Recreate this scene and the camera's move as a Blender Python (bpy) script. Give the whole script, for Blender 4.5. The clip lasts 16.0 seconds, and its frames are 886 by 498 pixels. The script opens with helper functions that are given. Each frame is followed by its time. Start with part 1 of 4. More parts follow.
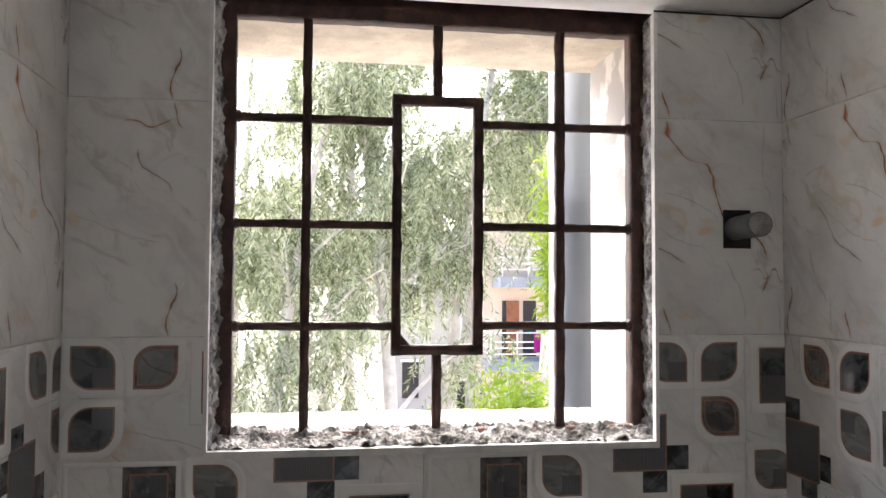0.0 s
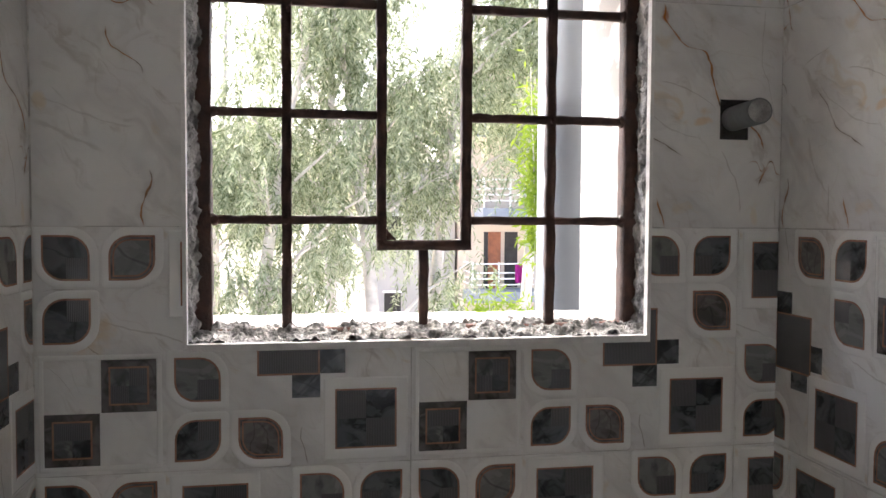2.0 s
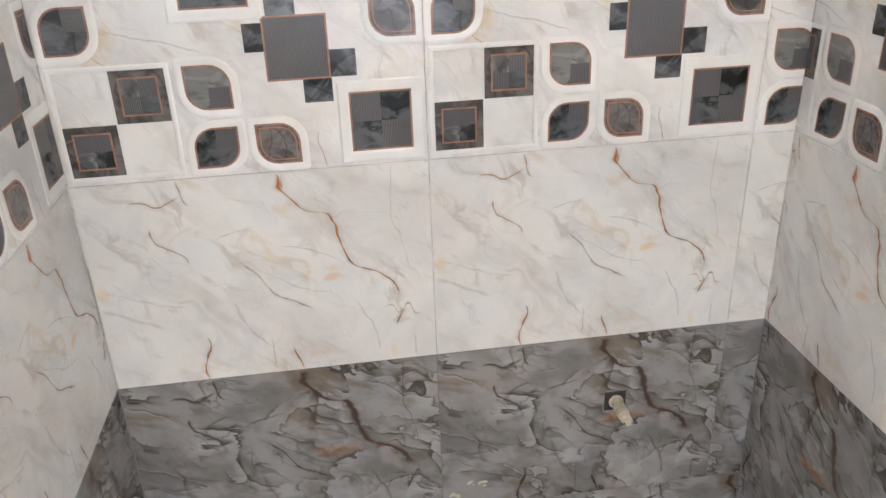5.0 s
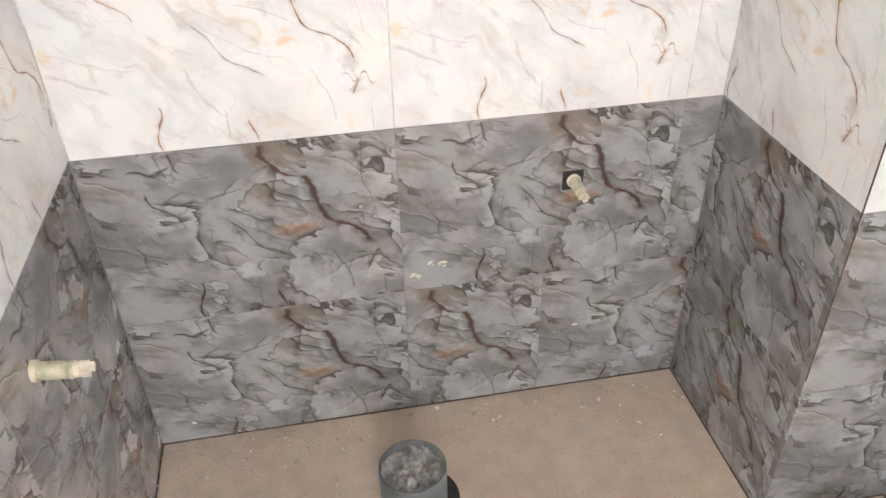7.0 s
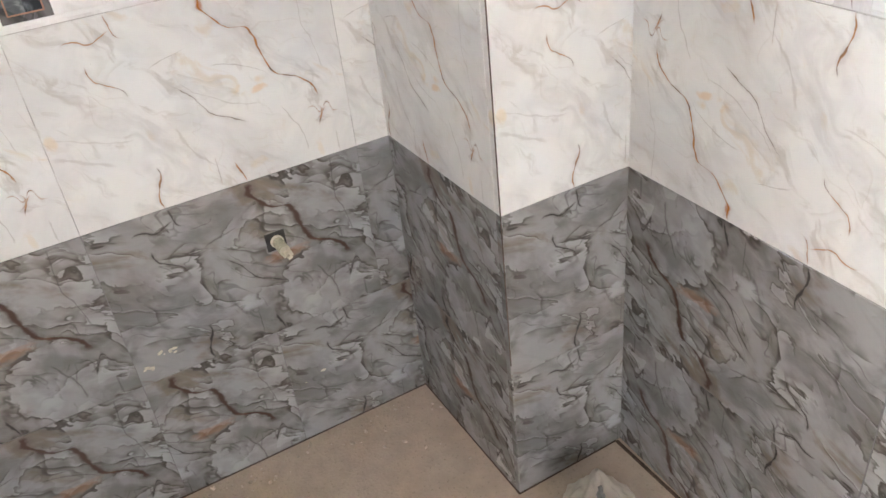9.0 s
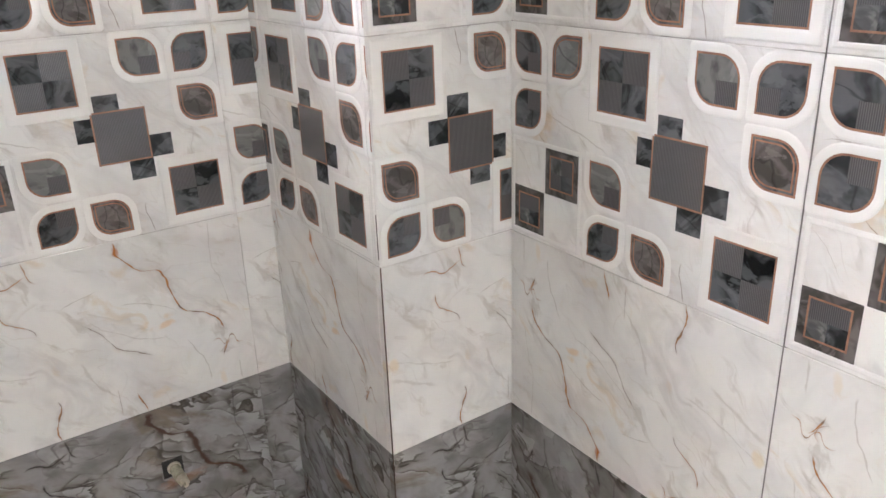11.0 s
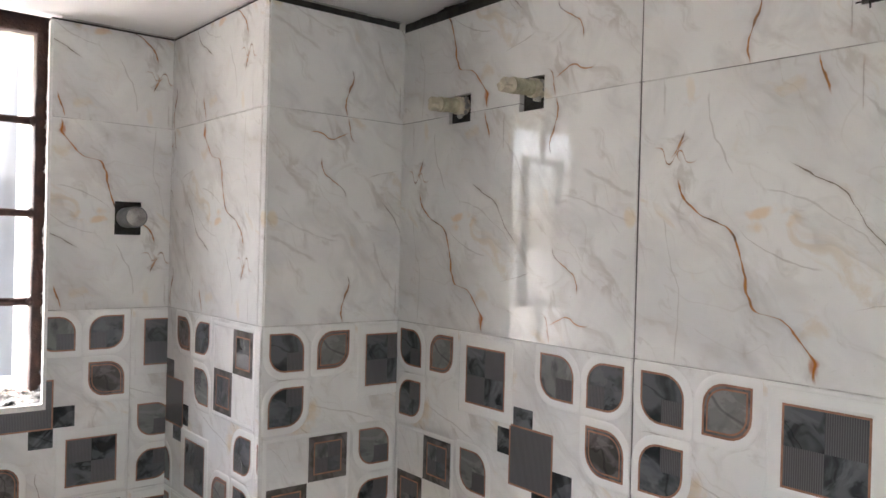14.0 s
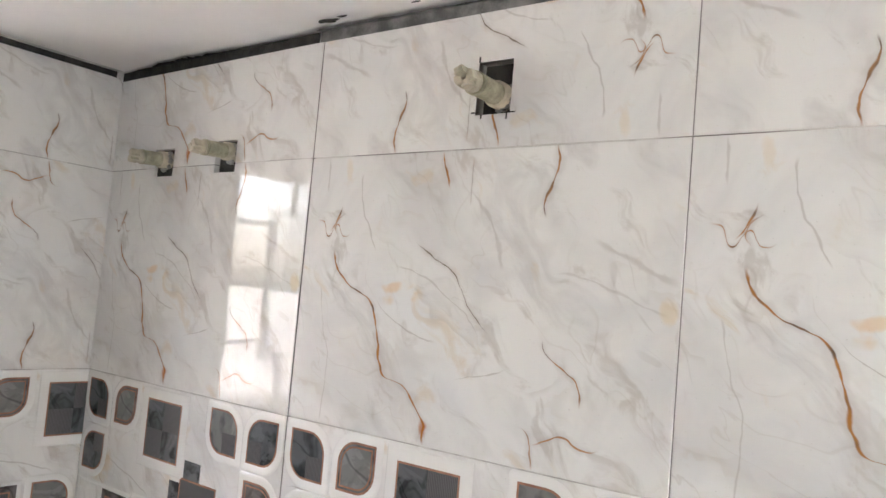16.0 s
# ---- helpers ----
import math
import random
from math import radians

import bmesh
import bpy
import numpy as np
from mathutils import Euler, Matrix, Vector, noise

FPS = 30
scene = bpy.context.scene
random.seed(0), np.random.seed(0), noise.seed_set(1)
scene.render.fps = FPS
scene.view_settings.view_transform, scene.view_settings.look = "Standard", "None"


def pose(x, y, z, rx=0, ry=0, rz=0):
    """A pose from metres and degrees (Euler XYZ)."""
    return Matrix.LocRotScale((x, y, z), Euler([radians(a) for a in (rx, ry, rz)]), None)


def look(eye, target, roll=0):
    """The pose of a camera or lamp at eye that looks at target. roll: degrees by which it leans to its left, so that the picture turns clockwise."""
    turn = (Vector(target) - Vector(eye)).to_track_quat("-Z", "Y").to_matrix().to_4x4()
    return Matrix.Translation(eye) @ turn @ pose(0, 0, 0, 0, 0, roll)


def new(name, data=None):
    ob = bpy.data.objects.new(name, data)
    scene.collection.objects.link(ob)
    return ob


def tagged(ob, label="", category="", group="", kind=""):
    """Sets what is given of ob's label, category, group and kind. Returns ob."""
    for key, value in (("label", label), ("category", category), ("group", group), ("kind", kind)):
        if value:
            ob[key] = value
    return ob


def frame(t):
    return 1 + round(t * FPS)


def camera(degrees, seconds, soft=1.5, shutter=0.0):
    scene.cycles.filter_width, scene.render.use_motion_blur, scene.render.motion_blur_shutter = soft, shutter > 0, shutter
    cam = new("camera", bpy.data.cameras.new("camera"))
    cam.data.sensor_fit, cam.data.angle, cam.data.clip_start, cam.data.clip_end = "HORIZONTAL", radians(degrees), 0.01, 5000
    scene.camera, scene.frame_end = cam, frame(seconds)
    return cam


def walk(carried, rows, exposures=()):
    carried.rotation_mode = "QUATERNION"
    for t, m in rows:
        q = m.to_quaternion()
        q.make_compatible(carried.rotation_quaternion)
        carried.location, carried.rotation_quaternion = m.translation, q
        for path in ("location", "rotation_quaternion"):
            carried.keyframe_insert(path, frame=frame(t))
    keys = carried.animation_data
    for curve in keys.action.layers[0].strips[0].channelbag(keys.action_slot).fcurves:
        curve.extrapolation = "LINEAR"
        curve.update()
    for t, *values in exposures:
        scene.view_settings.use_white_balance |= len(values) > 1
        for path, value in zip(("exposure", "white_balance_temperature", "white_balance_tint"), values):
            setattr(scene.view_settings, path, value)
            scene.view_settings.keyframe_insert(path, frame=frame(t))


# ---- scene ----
cam = camera(58.7, 16.0)
PATH = [
    (0, (-0.128, -1.032, 1.543), (0.163, 0.945, 1.63), 0.3),
    (0.5, (-0.129, -1.052, 1.578), (0.158, 0.918, 1.769), 0.0),
    (1, (-0.132, -1.042, 1.56), (0.166, 0.929, 1.727), 0.0),
    (1.5, (-0.119, -1.019, 1.529), (0.175, 0.958, 1.583), 0.2),
    (2, (-0.13, -0.994, 1.488), (0.208, 0.976, 1.405), 0.3),
    (2.5, (-0.131, -0.984, 1.441), (0.189, 0.975, 1.192), -0.3),
    (3, (-0.131, -0.965, 1.365), (0.157, 0.962, 0.915), -0.1),
    (3.5, (-0.128, -0.962, 1.326), (0.13, 0.938, 0.757), -0.3),
    (4, (-0.125, -0.957, 1.293), (0.113, 0.913, 0.625), -1.0),
    (4.5, (-0.123, -0.962, 1.26), (0.122, 0.871, 0.499), -2.0),
    (5, (-0.115, -0.973, 1.204), (0.124, 0.822, 0.355), -2.1),
    (5.2, (-0.119, -0.98, 1.165), (0.14, 0.812, 0.314), -1.6),
    (7.3, (-0.104, -1.042, 1.085), (0.184, 0.556, -0.082), -1.9),
    (7.5, (-0.092, -1.05, 1.084), (0.228, 0.547, -0.076), -3.7),
    (8, (-0.06, -1.08, 1.104), (0.448, 0.459, -0.068), -7.0),
    (8.5, (0.005, -1.118, 1.121), (0.603, 0.409, -0.024), -8.5),
    (8.7, (0.026, -1.131, 1.127), (0.684, 0.385, 0.0), -8.2),
    (10.8, (0.023, -1.186, 1.262), (1.074, 0.33, 0.488), -1.9),
    (11, (0.029, -1.188, 1.285), (1.09, 0.336, 0.542), -2.0),
    (11.5, (0.036, -1.193, 1.327), (1.164, 0.345, 0.725), -0.7),
    (12, (0.046, -1.204, 1.406), (1.239, 0.346, 0.987), -0.7),
    (12.5, (0.05, -1.219, 1.448), (1.284, 0.33, 1.167), -0.8),
    (13, (0.042, -1.247, 1.489), (1.287, 0.309, 1.32), 0.0),
    (13.5, (0.032, -1.299, 1.542), (1.308, 0.24, 1.473), 2.4),
    (14, (0.024, -1.326, 1.594), (1.291, 0.222, 1.579), 1.5),
    (14.5, (0.03, -1.36, 1.618), (1.327, 0.161, 1.703), 0.7),
    (15, (0.055, -1.415, 1.622), (1.501, -0.04, 1.752), 2.3),
    (15.5, (0.077, -1.449, 1.617), (1.611, -0.172, 1.745), 4.4),
    (16, (0.095, -1.479, 1.619), (1.686, -0.274, 1.754), 5.0),
]
EXPOSURES = [(t, stops, 6250 if t < 2.6 else 6130, 10) for t, stops in ((0.0, 2.85), (1.8, 2.85), (2.5, 3.15), (3.0, 4.05), (3.5, 4.6), (4.0, 5.05), (5.2, 5.4), (7.5, 6.1), (8.0, 6.05), (8.7, 5.65), (9.8, 5.35), (11.0, 5.05), (11.5, 4.95), (12.5, 4.5), (14.0, 4.15), (15.0, 4.4), (16.0, 4.6))]
walk(cam, [(t, look(eye, target, roll)) for t, eye, target, roll in PATH], EXPOSURES)

# ---- world and sun ----
SUN_UP, SUN_AROUND = radians(52), radians(352)
world = bpy.data.worlds.new("sky")
scene.world = world
world.use_nodes = True
sky = world.node_tree.nodes.new("ShaderNodeTexSky")
sky.sky_type, sky.sun_disc, sky.sun_elevation, sky.sun_rotation = "NISHITA", False, SUN_UP, SUN_AROUND
sky.air_density, sky.dust_density = 0.7, 6.0
backg = world.node_tree.nodes["Background"]
world.node_tree.links.new(sky.outputs[0], backg.inputs[0])
backg.inputs[1].default_value = 0.16
sun = new("sun", bpy.data.lights.new("sun", "SUN"))
sun.data.energy, sun.data.angle, sun.data.color = 0.9, radians(40), (1.0, 0.985, 0.96)
sun.matrix_world = look((0, 0, 0), (-math.sin(SUN_AROUND) * math.cos(SUN_UP), -math.cos(SUN_AROUND) * math.cos(SUN_UP), -math.sin(SUN_UP)))

# added fill lamps, set in the windows of the unseen room beyond the doorway
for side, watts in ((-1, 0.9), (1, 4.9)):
    fill_light = new("fill_light", bpy.data.lights.new("fill_light", "AREA"))
    fill_light.data.shape, fill_light.data.size, fill_light.data.size_y, fill_light.data.energy, fill_light.data.color = "RECTANGLE", 1.3, 1.4, watts, (1.0, 0.97, 0.92)
    fill_light.matrix_world = look((0.2 + side * 2.02, -3.90, 1.45), (0.2 - side * 2.0, -4.30, 1.45))


# ---- node helpers ----
class Nodes:
    def __init__(self, name):
        self.mat = bpy.data.materials.new(name)
        self.mat.use_nodes = True
        self.nt = self.mat.node_tree
        self.bsdf = self.nt.nodes["Principled BSDF"]

    def node(self, kind, **values):
        n = self.nt.nodes.new(kind)
        for key, value in values.items():
            setattr(n, key, value)
        return n

    def put(self, socket, value):
        if isinstance(value, bpy.types.NodeSocket):
            self.nt.links.new(value, socket)
        else:
            socket.default_value = value

    def math(self, op, a, b=0.0, c=0.0, clamp=False):
        n = self.node("ShaderNodeMath", operation=op, use_clamp=clamp)
        for i, v in enumerate((a, b, c)):
            self.put(n.inputs[i], v)
        return n.outputs[0]

    def coords(self, what="Object"):
        return self.node("ShaderNodeTexCoord").outputs[what]

    def noise(self, vec, scale, detail=3.0, rough=0.55, distort=0.0):
        n = self.node("ShaderNodeTexNoise")
        for key, v in (("Vector", vec), ("Scale", scale), ("Detail", detail), ("Roughness", rough), ("Distortion", distort)):
            self.put(n.inputs[key], v)
        return n.outputs["Fac"]

    def ramp(self, fac, lo, hi, a=0.0, b=1.0):
        n = self.node("ShaderNodeMapRange", interpolation_type="SMOOTHSTEP")
        for i, v in enumerate((fac, lo, hi, a, b)):
            self.put(n.inputs[i], v)
        return n.outputs[0]

    def mix(self, fac, a, b):
        n = self.node("ShaderNodeMix", data_type="RGBA")
        self.put(n.inputs[0], fac)
        self.put(n.inputs[6], a if isinstance(a, bpy.types.NodeSocket) else (*a, 1))
        self.put(n.inputs[7], b if isinstance(b, bpy.types.NodeSocket) else (*b, 1))
        return n.outputs[2]

    def shift(self, vec, amount, scale):
        """vec moved about by a soft noise of that size."""
        n = self.node("ShaderNodeTexNoise")
        self.put(n.inputs["Vector"], vec), self.put(n.inputs["Scale"], scale), self.put(n.inputs["Detail"], 2.0)
        s = self.node("ShaderNodeVectorMath", operation="MULTIPLY_ADD")
        self.put(s.inputs[0], n.outputs["Color"]), self.put(s.inputs[1], (amount,) * 3), self.put(s.inputs[2], (-amount / 2,) * 3)
        add = self.node("ShaderNodeVectorMath", operation="ADD")
        self.put(add.inputs[0], vec), self.put(add.inputs[1], s.outputs[0])
        return add.outputs[0]

    def curve(self, fac, points):
        n = self.node("ShaderNodeFloatCurve")
        c = n.mapping.curves[0]
        c.points[0].location, c.points[1].location = points[0], points[-1]
        for p in points[1:-1]:
            c.points.new(*p)
        n.mapping.update()
        self.put(n.inputs["Value"], fac)
        return n.outputs[0]

    def bump(self, height, strength, distance=0.001):
        n = self.node("ShaderNodeBump")
        self.put(n.inputs["Strength"], strength), self.put(n.inputs["Distance"], distance), self.put(n.inputs["Height"], height)
        self.nt.links.new(n.outputs[0], self.bsdf.inputs["Normal"])

    def done(self, color, rough=0.5, metal=0.0, **more):
        self.put(self.bsdf.inputs["Base Color"], color if isinstance(color, bpy.types.NodeSocket) else (*color, 1))
        self.put(self.bsdf.inputs["Roughness"], rough)
        self.put(self.bsdf.inputs["Metallic"], metal)
        for key, v in more.items():
            self.put(self.bsdf.inputs[key.replace("_", " ")], v)
        return self.mat


TILE_W, TILE_H = 0.45, 0.30

# the printed veins of a tile, in thousandths of its width and height from its lower left corner:
# run along ("v" or "u"), half width, strength, points (along, across)
RUST_VEINS = [
    ("v", 5.0, 1.0, [(360, 890), (430, 873), (473, 838), (512, 790), (535, 757), (590, 741), (677, 724), (757, 706), (800, 684), (817, 629), (867, 600), (930, 566), (970, 567), (999, 560)]),
    ("v", 4.2, 1.0, [(1, 574), (53, 566), (113, 553), (137, 546)]),
    ("v", 3.6, 0.95, [(1, 282), (63, 275), (123, 287), (183, 300), (230, 296)]),
    ("v", 3.8, 0.95, [(190, 878), (237, 889), (293, 907)]),
    ("u", 4.0, 0.9, [(138, 900), (164, 908), (191, 903), (224, 884), (258, 906), (291, 922)]),
]
DARK_VEINS = [
    ("v", 3.8, 0.95, [(605, 279), (640, 272), (675, 240), (705, 212), (727, 200), (797, 189)]),
    ("u", 3.8, 0.95, [(416, 603), (447, 567), (476, 520), (493, 460), (518, 407), (544, 383), (584, 360), (624, 320)]),
    ("v", 3.2, 0.8, [(870, 326), (890, 306), (967, 290), (999, 284)]),
    ("u", 4.2, 0.95, [(838, 293), (860, 305), (885, 262), (912, 314), (935, 250), (956, 243)]),
    ("v", 3.6, 0.85, [(217, 866), (263, 892), (303, 880)]),
    ("v", 2.6, 0.4, [(33, 487), (193, 487)]),
]
SOFT_VEINS = [
    ("v", 2.8, 0.36, [(493, 931), (613, 911), (733, 884), (843, 882), (993, 889)]),
    ("u", 5.0, 0.36, [(433, 680), (471, 560), (529, 493), (624, 420), (690, 400)]),
    ("v", 9.0, 0.32, [(140, 489), (217, 444), (297, 413), (397, 389)]),
    ("u", 4.0, 0.48, [(549, 650), (636, 630), (693, 583), (738, 520)]),
    ("u", 4.0, 0.48, [(362, 703), (398, 730), (449, 747), (493, 770)]),
    ("v", 4.0, 0.42, [(70, 816), (180, 813), (290, 771), (360, 749)]),
    ("u", 16.0, 0.32, [(2, 410), (67, 377), (129, 337), (180, 290)]),
    ("v", 4.5, 0.35, [(5, 938), (140, 929)]),
    ("u", 6.0, 0.28, [(20, 500), (90, 470), (180, 420), (260, 400)]),
]
VEINS = RUST_VEINS + DARK_VEINS + SOFT_VEINS

DECO_VEINS = [
    ("u", 3.0, 0.75, [(120, 540), (150, 500), (185, 470), (215, 452)]),
    ("v", 2.6, 0.65, [(1, 712), (60, 702), (130, 690), (170, 700)]),
    ("u", 2.4, 0.40, [(20, 445), (60, 400), (110, 300)]),
    ("u", 3.0, 0.55, [(20, 735), (70, 745), (120, 728), (150, 742)]),
    ("u", 2.6, 0.45, [(505, 600), (545, 560), (575, 480)]),
    ("u", 4.0, 0.30, [(160, 640), (230, 590), (330, 560), (420, 500)]),
]


def vein_mask(n, u, v, along, half, strength, points, soft=1.0):
    s, other = (v, u) if along == "v" else (u, v)
    pts = [(a / 1000, b / 1000) for a, b in points]
    lo, hi = pts[0][0], pts[-1][0]
    away = n.math("ABSOLUTE", n.math("SUBTRACT", other, n.curve(s, pts)))
    ends = n.math("MULTIPLY", n.ramp(s, lo - 0.005, lo + 0.03), n.ramp(s, hi + 0.005, hi - 0.03))
    uneven = n.ramp(n.noise(n.coords(), 55.0, 2.0), 0.3, 0.7, 0.45, 1.35)
    line = n.ramp(n.math("DIVIDE", away, uneven), half / 1000 * soft, half / 1000 * 0.2)
    return n.math("MULTIPLY", n.math("MULTIPLY", line, ends), strength)


def tile_uv(n):
    where = n.shift(n.coords(), 0.012, 28.0)
    sep = n.node("ShaderNodeSeparateXYZ")
    n.put(sep.inputs[0], where)
    return where, n.math("DIVIDE", sep.outputs[0], TILE_W), n.math("DIVIDE", sep.outputs[1], TILE_H)


def slanted(n, vec, degrees, stretch, seed):
    """vec turned by so many degrees, then drawn out along its new first axis."""
    turn = n.node("ShaderNodeMapping")
    n.put(turn.inputs[0], vec)
    turn.inputs["Rotation"].default_value = (0, 0, radians(degrees))
    pull = n.node("ShaderNodeMapping")
    n.put(pull.inputs[0], turn.outputs[0])
    pull.inputs["Scale"].default_value = (1.0 / stretch, stretch, 1.0)
    pull.inputs["Location"].default_value = (seed, seed * 0.7, 0)
    return pull.outputs[0]


def streaks(n, scale, thin, seed):
    """Fine drawn-out contour veins of a marble, as a mask."""
    f = n.noise(slanted(n, n.shift(n.coords(), 0.13, 7.0), 40, 1.35, seed), scale, 3.0, 0.55, 0.9)
    return n.ramp(n.math("ABSOLUTE", n.math("SUBTRACT", f, 0.5)), thin, 0.0)


def wisps(n, scale, seed):
    """Soft smoky strokes drawn out along a slant, as a noise."""
    return n.noise(slanted(n, n.shift(n.coords(), 0.11, 10.0), 46, 1.7, seed), scale, 5.0, 0.62, 0.5)


def blot(n, u, v, cu, cv, ru, rv):
    rag = n.math("MULTIPLY", n.math("SUBTRACT", n.noise(n.coords(), 26.0, 3.0), 0.5), 2.2)
    a = n.math("ADD", rag, n.math("DIVIDE", n.math("SUBTRACT", u, cu), ru))
    b = n.math("SUBTRACT", n.math("DIVIDE", n.math("SUBTRACT", v, cv), rv), rag)
    return n.ramp(n.math("ADD", n.math("MULTIPLY", a, a), n.math("MULTIPLY", b, b)), 1.0, 0.1)


def white_marble(name, veins=True, base=(0.80, 0.79, 0.757)):
    n = Nodes(name)
    where, u, v = tile_uv(n)
    cloud = n.ramp(n.noise(where, 6.0, 4.0, 0.55, 0.8), 0.36, 0.66)
    color = n.mix(n.math("MULTIPLY", cloud, 0.6), base, (0.60, 0.588, 0.572))
    for scale, seed, lo, hi, amount, tone in ((8.0, 0.4, 0.52, 0.68, 0.42, (0.50, 0.475, 0.45)), (17.0, 2.3, 0.57, 0.69, 0.40, (0.42, 0.37, 0.31)), (12.0, 4.1, 0.60, 0.71, 0.40, (0.64, 0.50, 0.32))):
        color = n.mix(n.math("MULTIPLY", n.ramp(wisps(n, scale, seed), lo, hi), amount), color, tone)
    for scale, bands, seed, amount, tone in ((3.4, 6.0, 1.3, 0.26, (0.42, 0.38, 0.33)), (5.5, 5.0, 6.1, 0.22, (0.44, 0.39, 0.33)), (9.0, 4.0, 3.9, 0.16, (0.48, 0.40, 0.30))):
        gate = n.ramp(n.noise(n.coords(), 7.0 + seed, 2.0), 0.47, 0.62)
        color = n.mix(n.math("MULTIPLY", n.math("MULTIPLY", flow(n, scale, bands, seed), gate), amount), color, tone)
    fine = n.math("MULTIPLY", streaks(n, 4.2, 0.010, 3.0), n.ramp(n.noise(n.coords(), 9.0), 0.48, 0.60))
    color = n.mix(n.math("MULTIPLY", fine, 0.16), color, (0.20, 0.15, 0.10))
    thread = n.math("MULTIPLY", streaks(n, 8.0, 0.009, 7.7), n.ramp(n.noise(n.coords(), 6.0), 0.47, 0.58))
    color = n.mix(n.math("MULTIPLY", thread, 0.14), color, (0.30, 0.215, 0.13))
    knot = n.math("MULTIPLY", streaks(n, 14.0, 0.02, 1.9), n.ramp(n.noise(n.coords(), 5.0), 0.55, 0.66))
    color = n.mix(n.math("MULTIPLY", knot, 0.18), color, (0.24, 0.17, 0.10))
    if veins:
        rust = n.ramp(n.noise(n.coords(), 34.0, 2.0), 0.36, 0.56)
        tint = n.mix(rust, (0.15, 0.10, 0.065), (0.42, 0.185, 0.05))
        for along, half, strength, points in SOFT_VEINS:
            color = n.mix(vein_mask(n, u, v, along, half, strength, points), color, (0.36, 0.315, 0.27))
        for along, half, strength, points in DARK_VEINS + RUST_VEINS:
            color = n.mix(vein_mask(n, u, v, along, half * 5.0, strength * 0.24, points), color, (0.40, 0.36, 0.32))
            color = n.mix(vein_mask(n, u, v, along, half, strength, points), color, tint if half > 3.9 or along == "v" else (0.20, 0.16, 0.12))
        color = n.mix(n.math("MULTIPLY", blot(n, u, v, 0.86, 0.06, 0.016, 0.05), 0.2), color, (0.72, 0.48, 0.17))
        color = n.mix(n.math("MULTIPLY", blot(n, u, v, 0.69, 0.47, 0.04, 0.028), 0.4), color, (0.75, 0.42, 0.10))
        color = n.mix(n.math("MULTIPLY", n.ramp(n.noise(n.coords(), 30.0), 0.45, 0.65), n.math("MULTIPLY", blot(n, u, v, 0.66, 0.50, 0.09, 0.05), 0.6)), color, (0.70, 0.45, 0.16))
        color = n.mix(n.math("MULTIPLY", blot(n, u, v, 0.566, 0.945, 0.014, 0.03), 0.75), color, (0.42, 0.13, 0.02))
        color = n.mix(n.math("MULTIPLY", blot(n, u, v, 0.02, 0.49, 0.02, 0.05), 0.3), color, (0.72, 0.48, 0.13))
    else:
        for along, half, strength, points in DECO_VEINS:
            color = n.mix(vein_mask(n, u, v, along, half, strength, points), color, (0.20, 0.15, 0.10))
        color = n.mix(n.math("MULTIPLY", n.math("MULTIPLY", blot(n, u, v, 0.17, 0.56, 0.16, 0.10), n.ramp(n.noise(where, 22.0), 0.45, 0.62)), 0.5), color, (0.66, 0.46, 0.22))
    color = n.mix(n.math("MULTIPLY", n.ramp(n.noise(n.coords(), 420.0, 1.0), 0.72, 0.78), 0.25), color, (0.35, 0.32, 0.28))
    n.bump(n.noise(n.coords(), 7.0, 1.0), 0.01, 0.004)
    return n.done(color, n.math("ADD", 0.012, n.math("MULTIPLY", n.noise(n.coords(), 14.0), 0.03)), IOR=1.52, Specular_IOR_Level=0.21)


def flow(n, scale, bands, seed, fade=0.30, slant=28, stretch=1.4):
    """Bands of a flowing marble: sharp and dark on one side, fading out on the other, as a mask."""
    f = n.noise(slanted(n, n.shift(n.coords(), 0.06, 14.0), slant, stretch, seed), scale, 4.0, 0.52, 0.25)
    saw = n.math("FRACT", n.math("MULTIPLY", f, bands))
    return n.math("MULTIPLY", n.ramp(saw, 0.0, 0.03), n.math("POWER", n.ramp(saw, fade, 0.02), 2.2))


def swirl(n, scale, bands, seed, slant=22, stretch=1.5):
    """Contours of a drawn-out flow, as masks: the thin line, the stain below it and the pale edge above."""
    where = n.shift(n.shift(n.coords(), 0.16, 4.5), 0.040, 15.0)
    f = n.noise(slanted(n, where, slant, stretch, seed), scale, 5.0, 0.54, 0.3)
    saw = n.math("FRACT", n.math("MULTIPLY", f, bands))
    line = n.math("MULTIPLY", n.ramp(saw, 0.0, 0.025), n.ramp(saw, 0.13, 0.025))
    return line, n.math("POWER", n.ramp(saw, 0.55, 0.02), 1.6), n.ramp(saw, 0.62, 0.98)


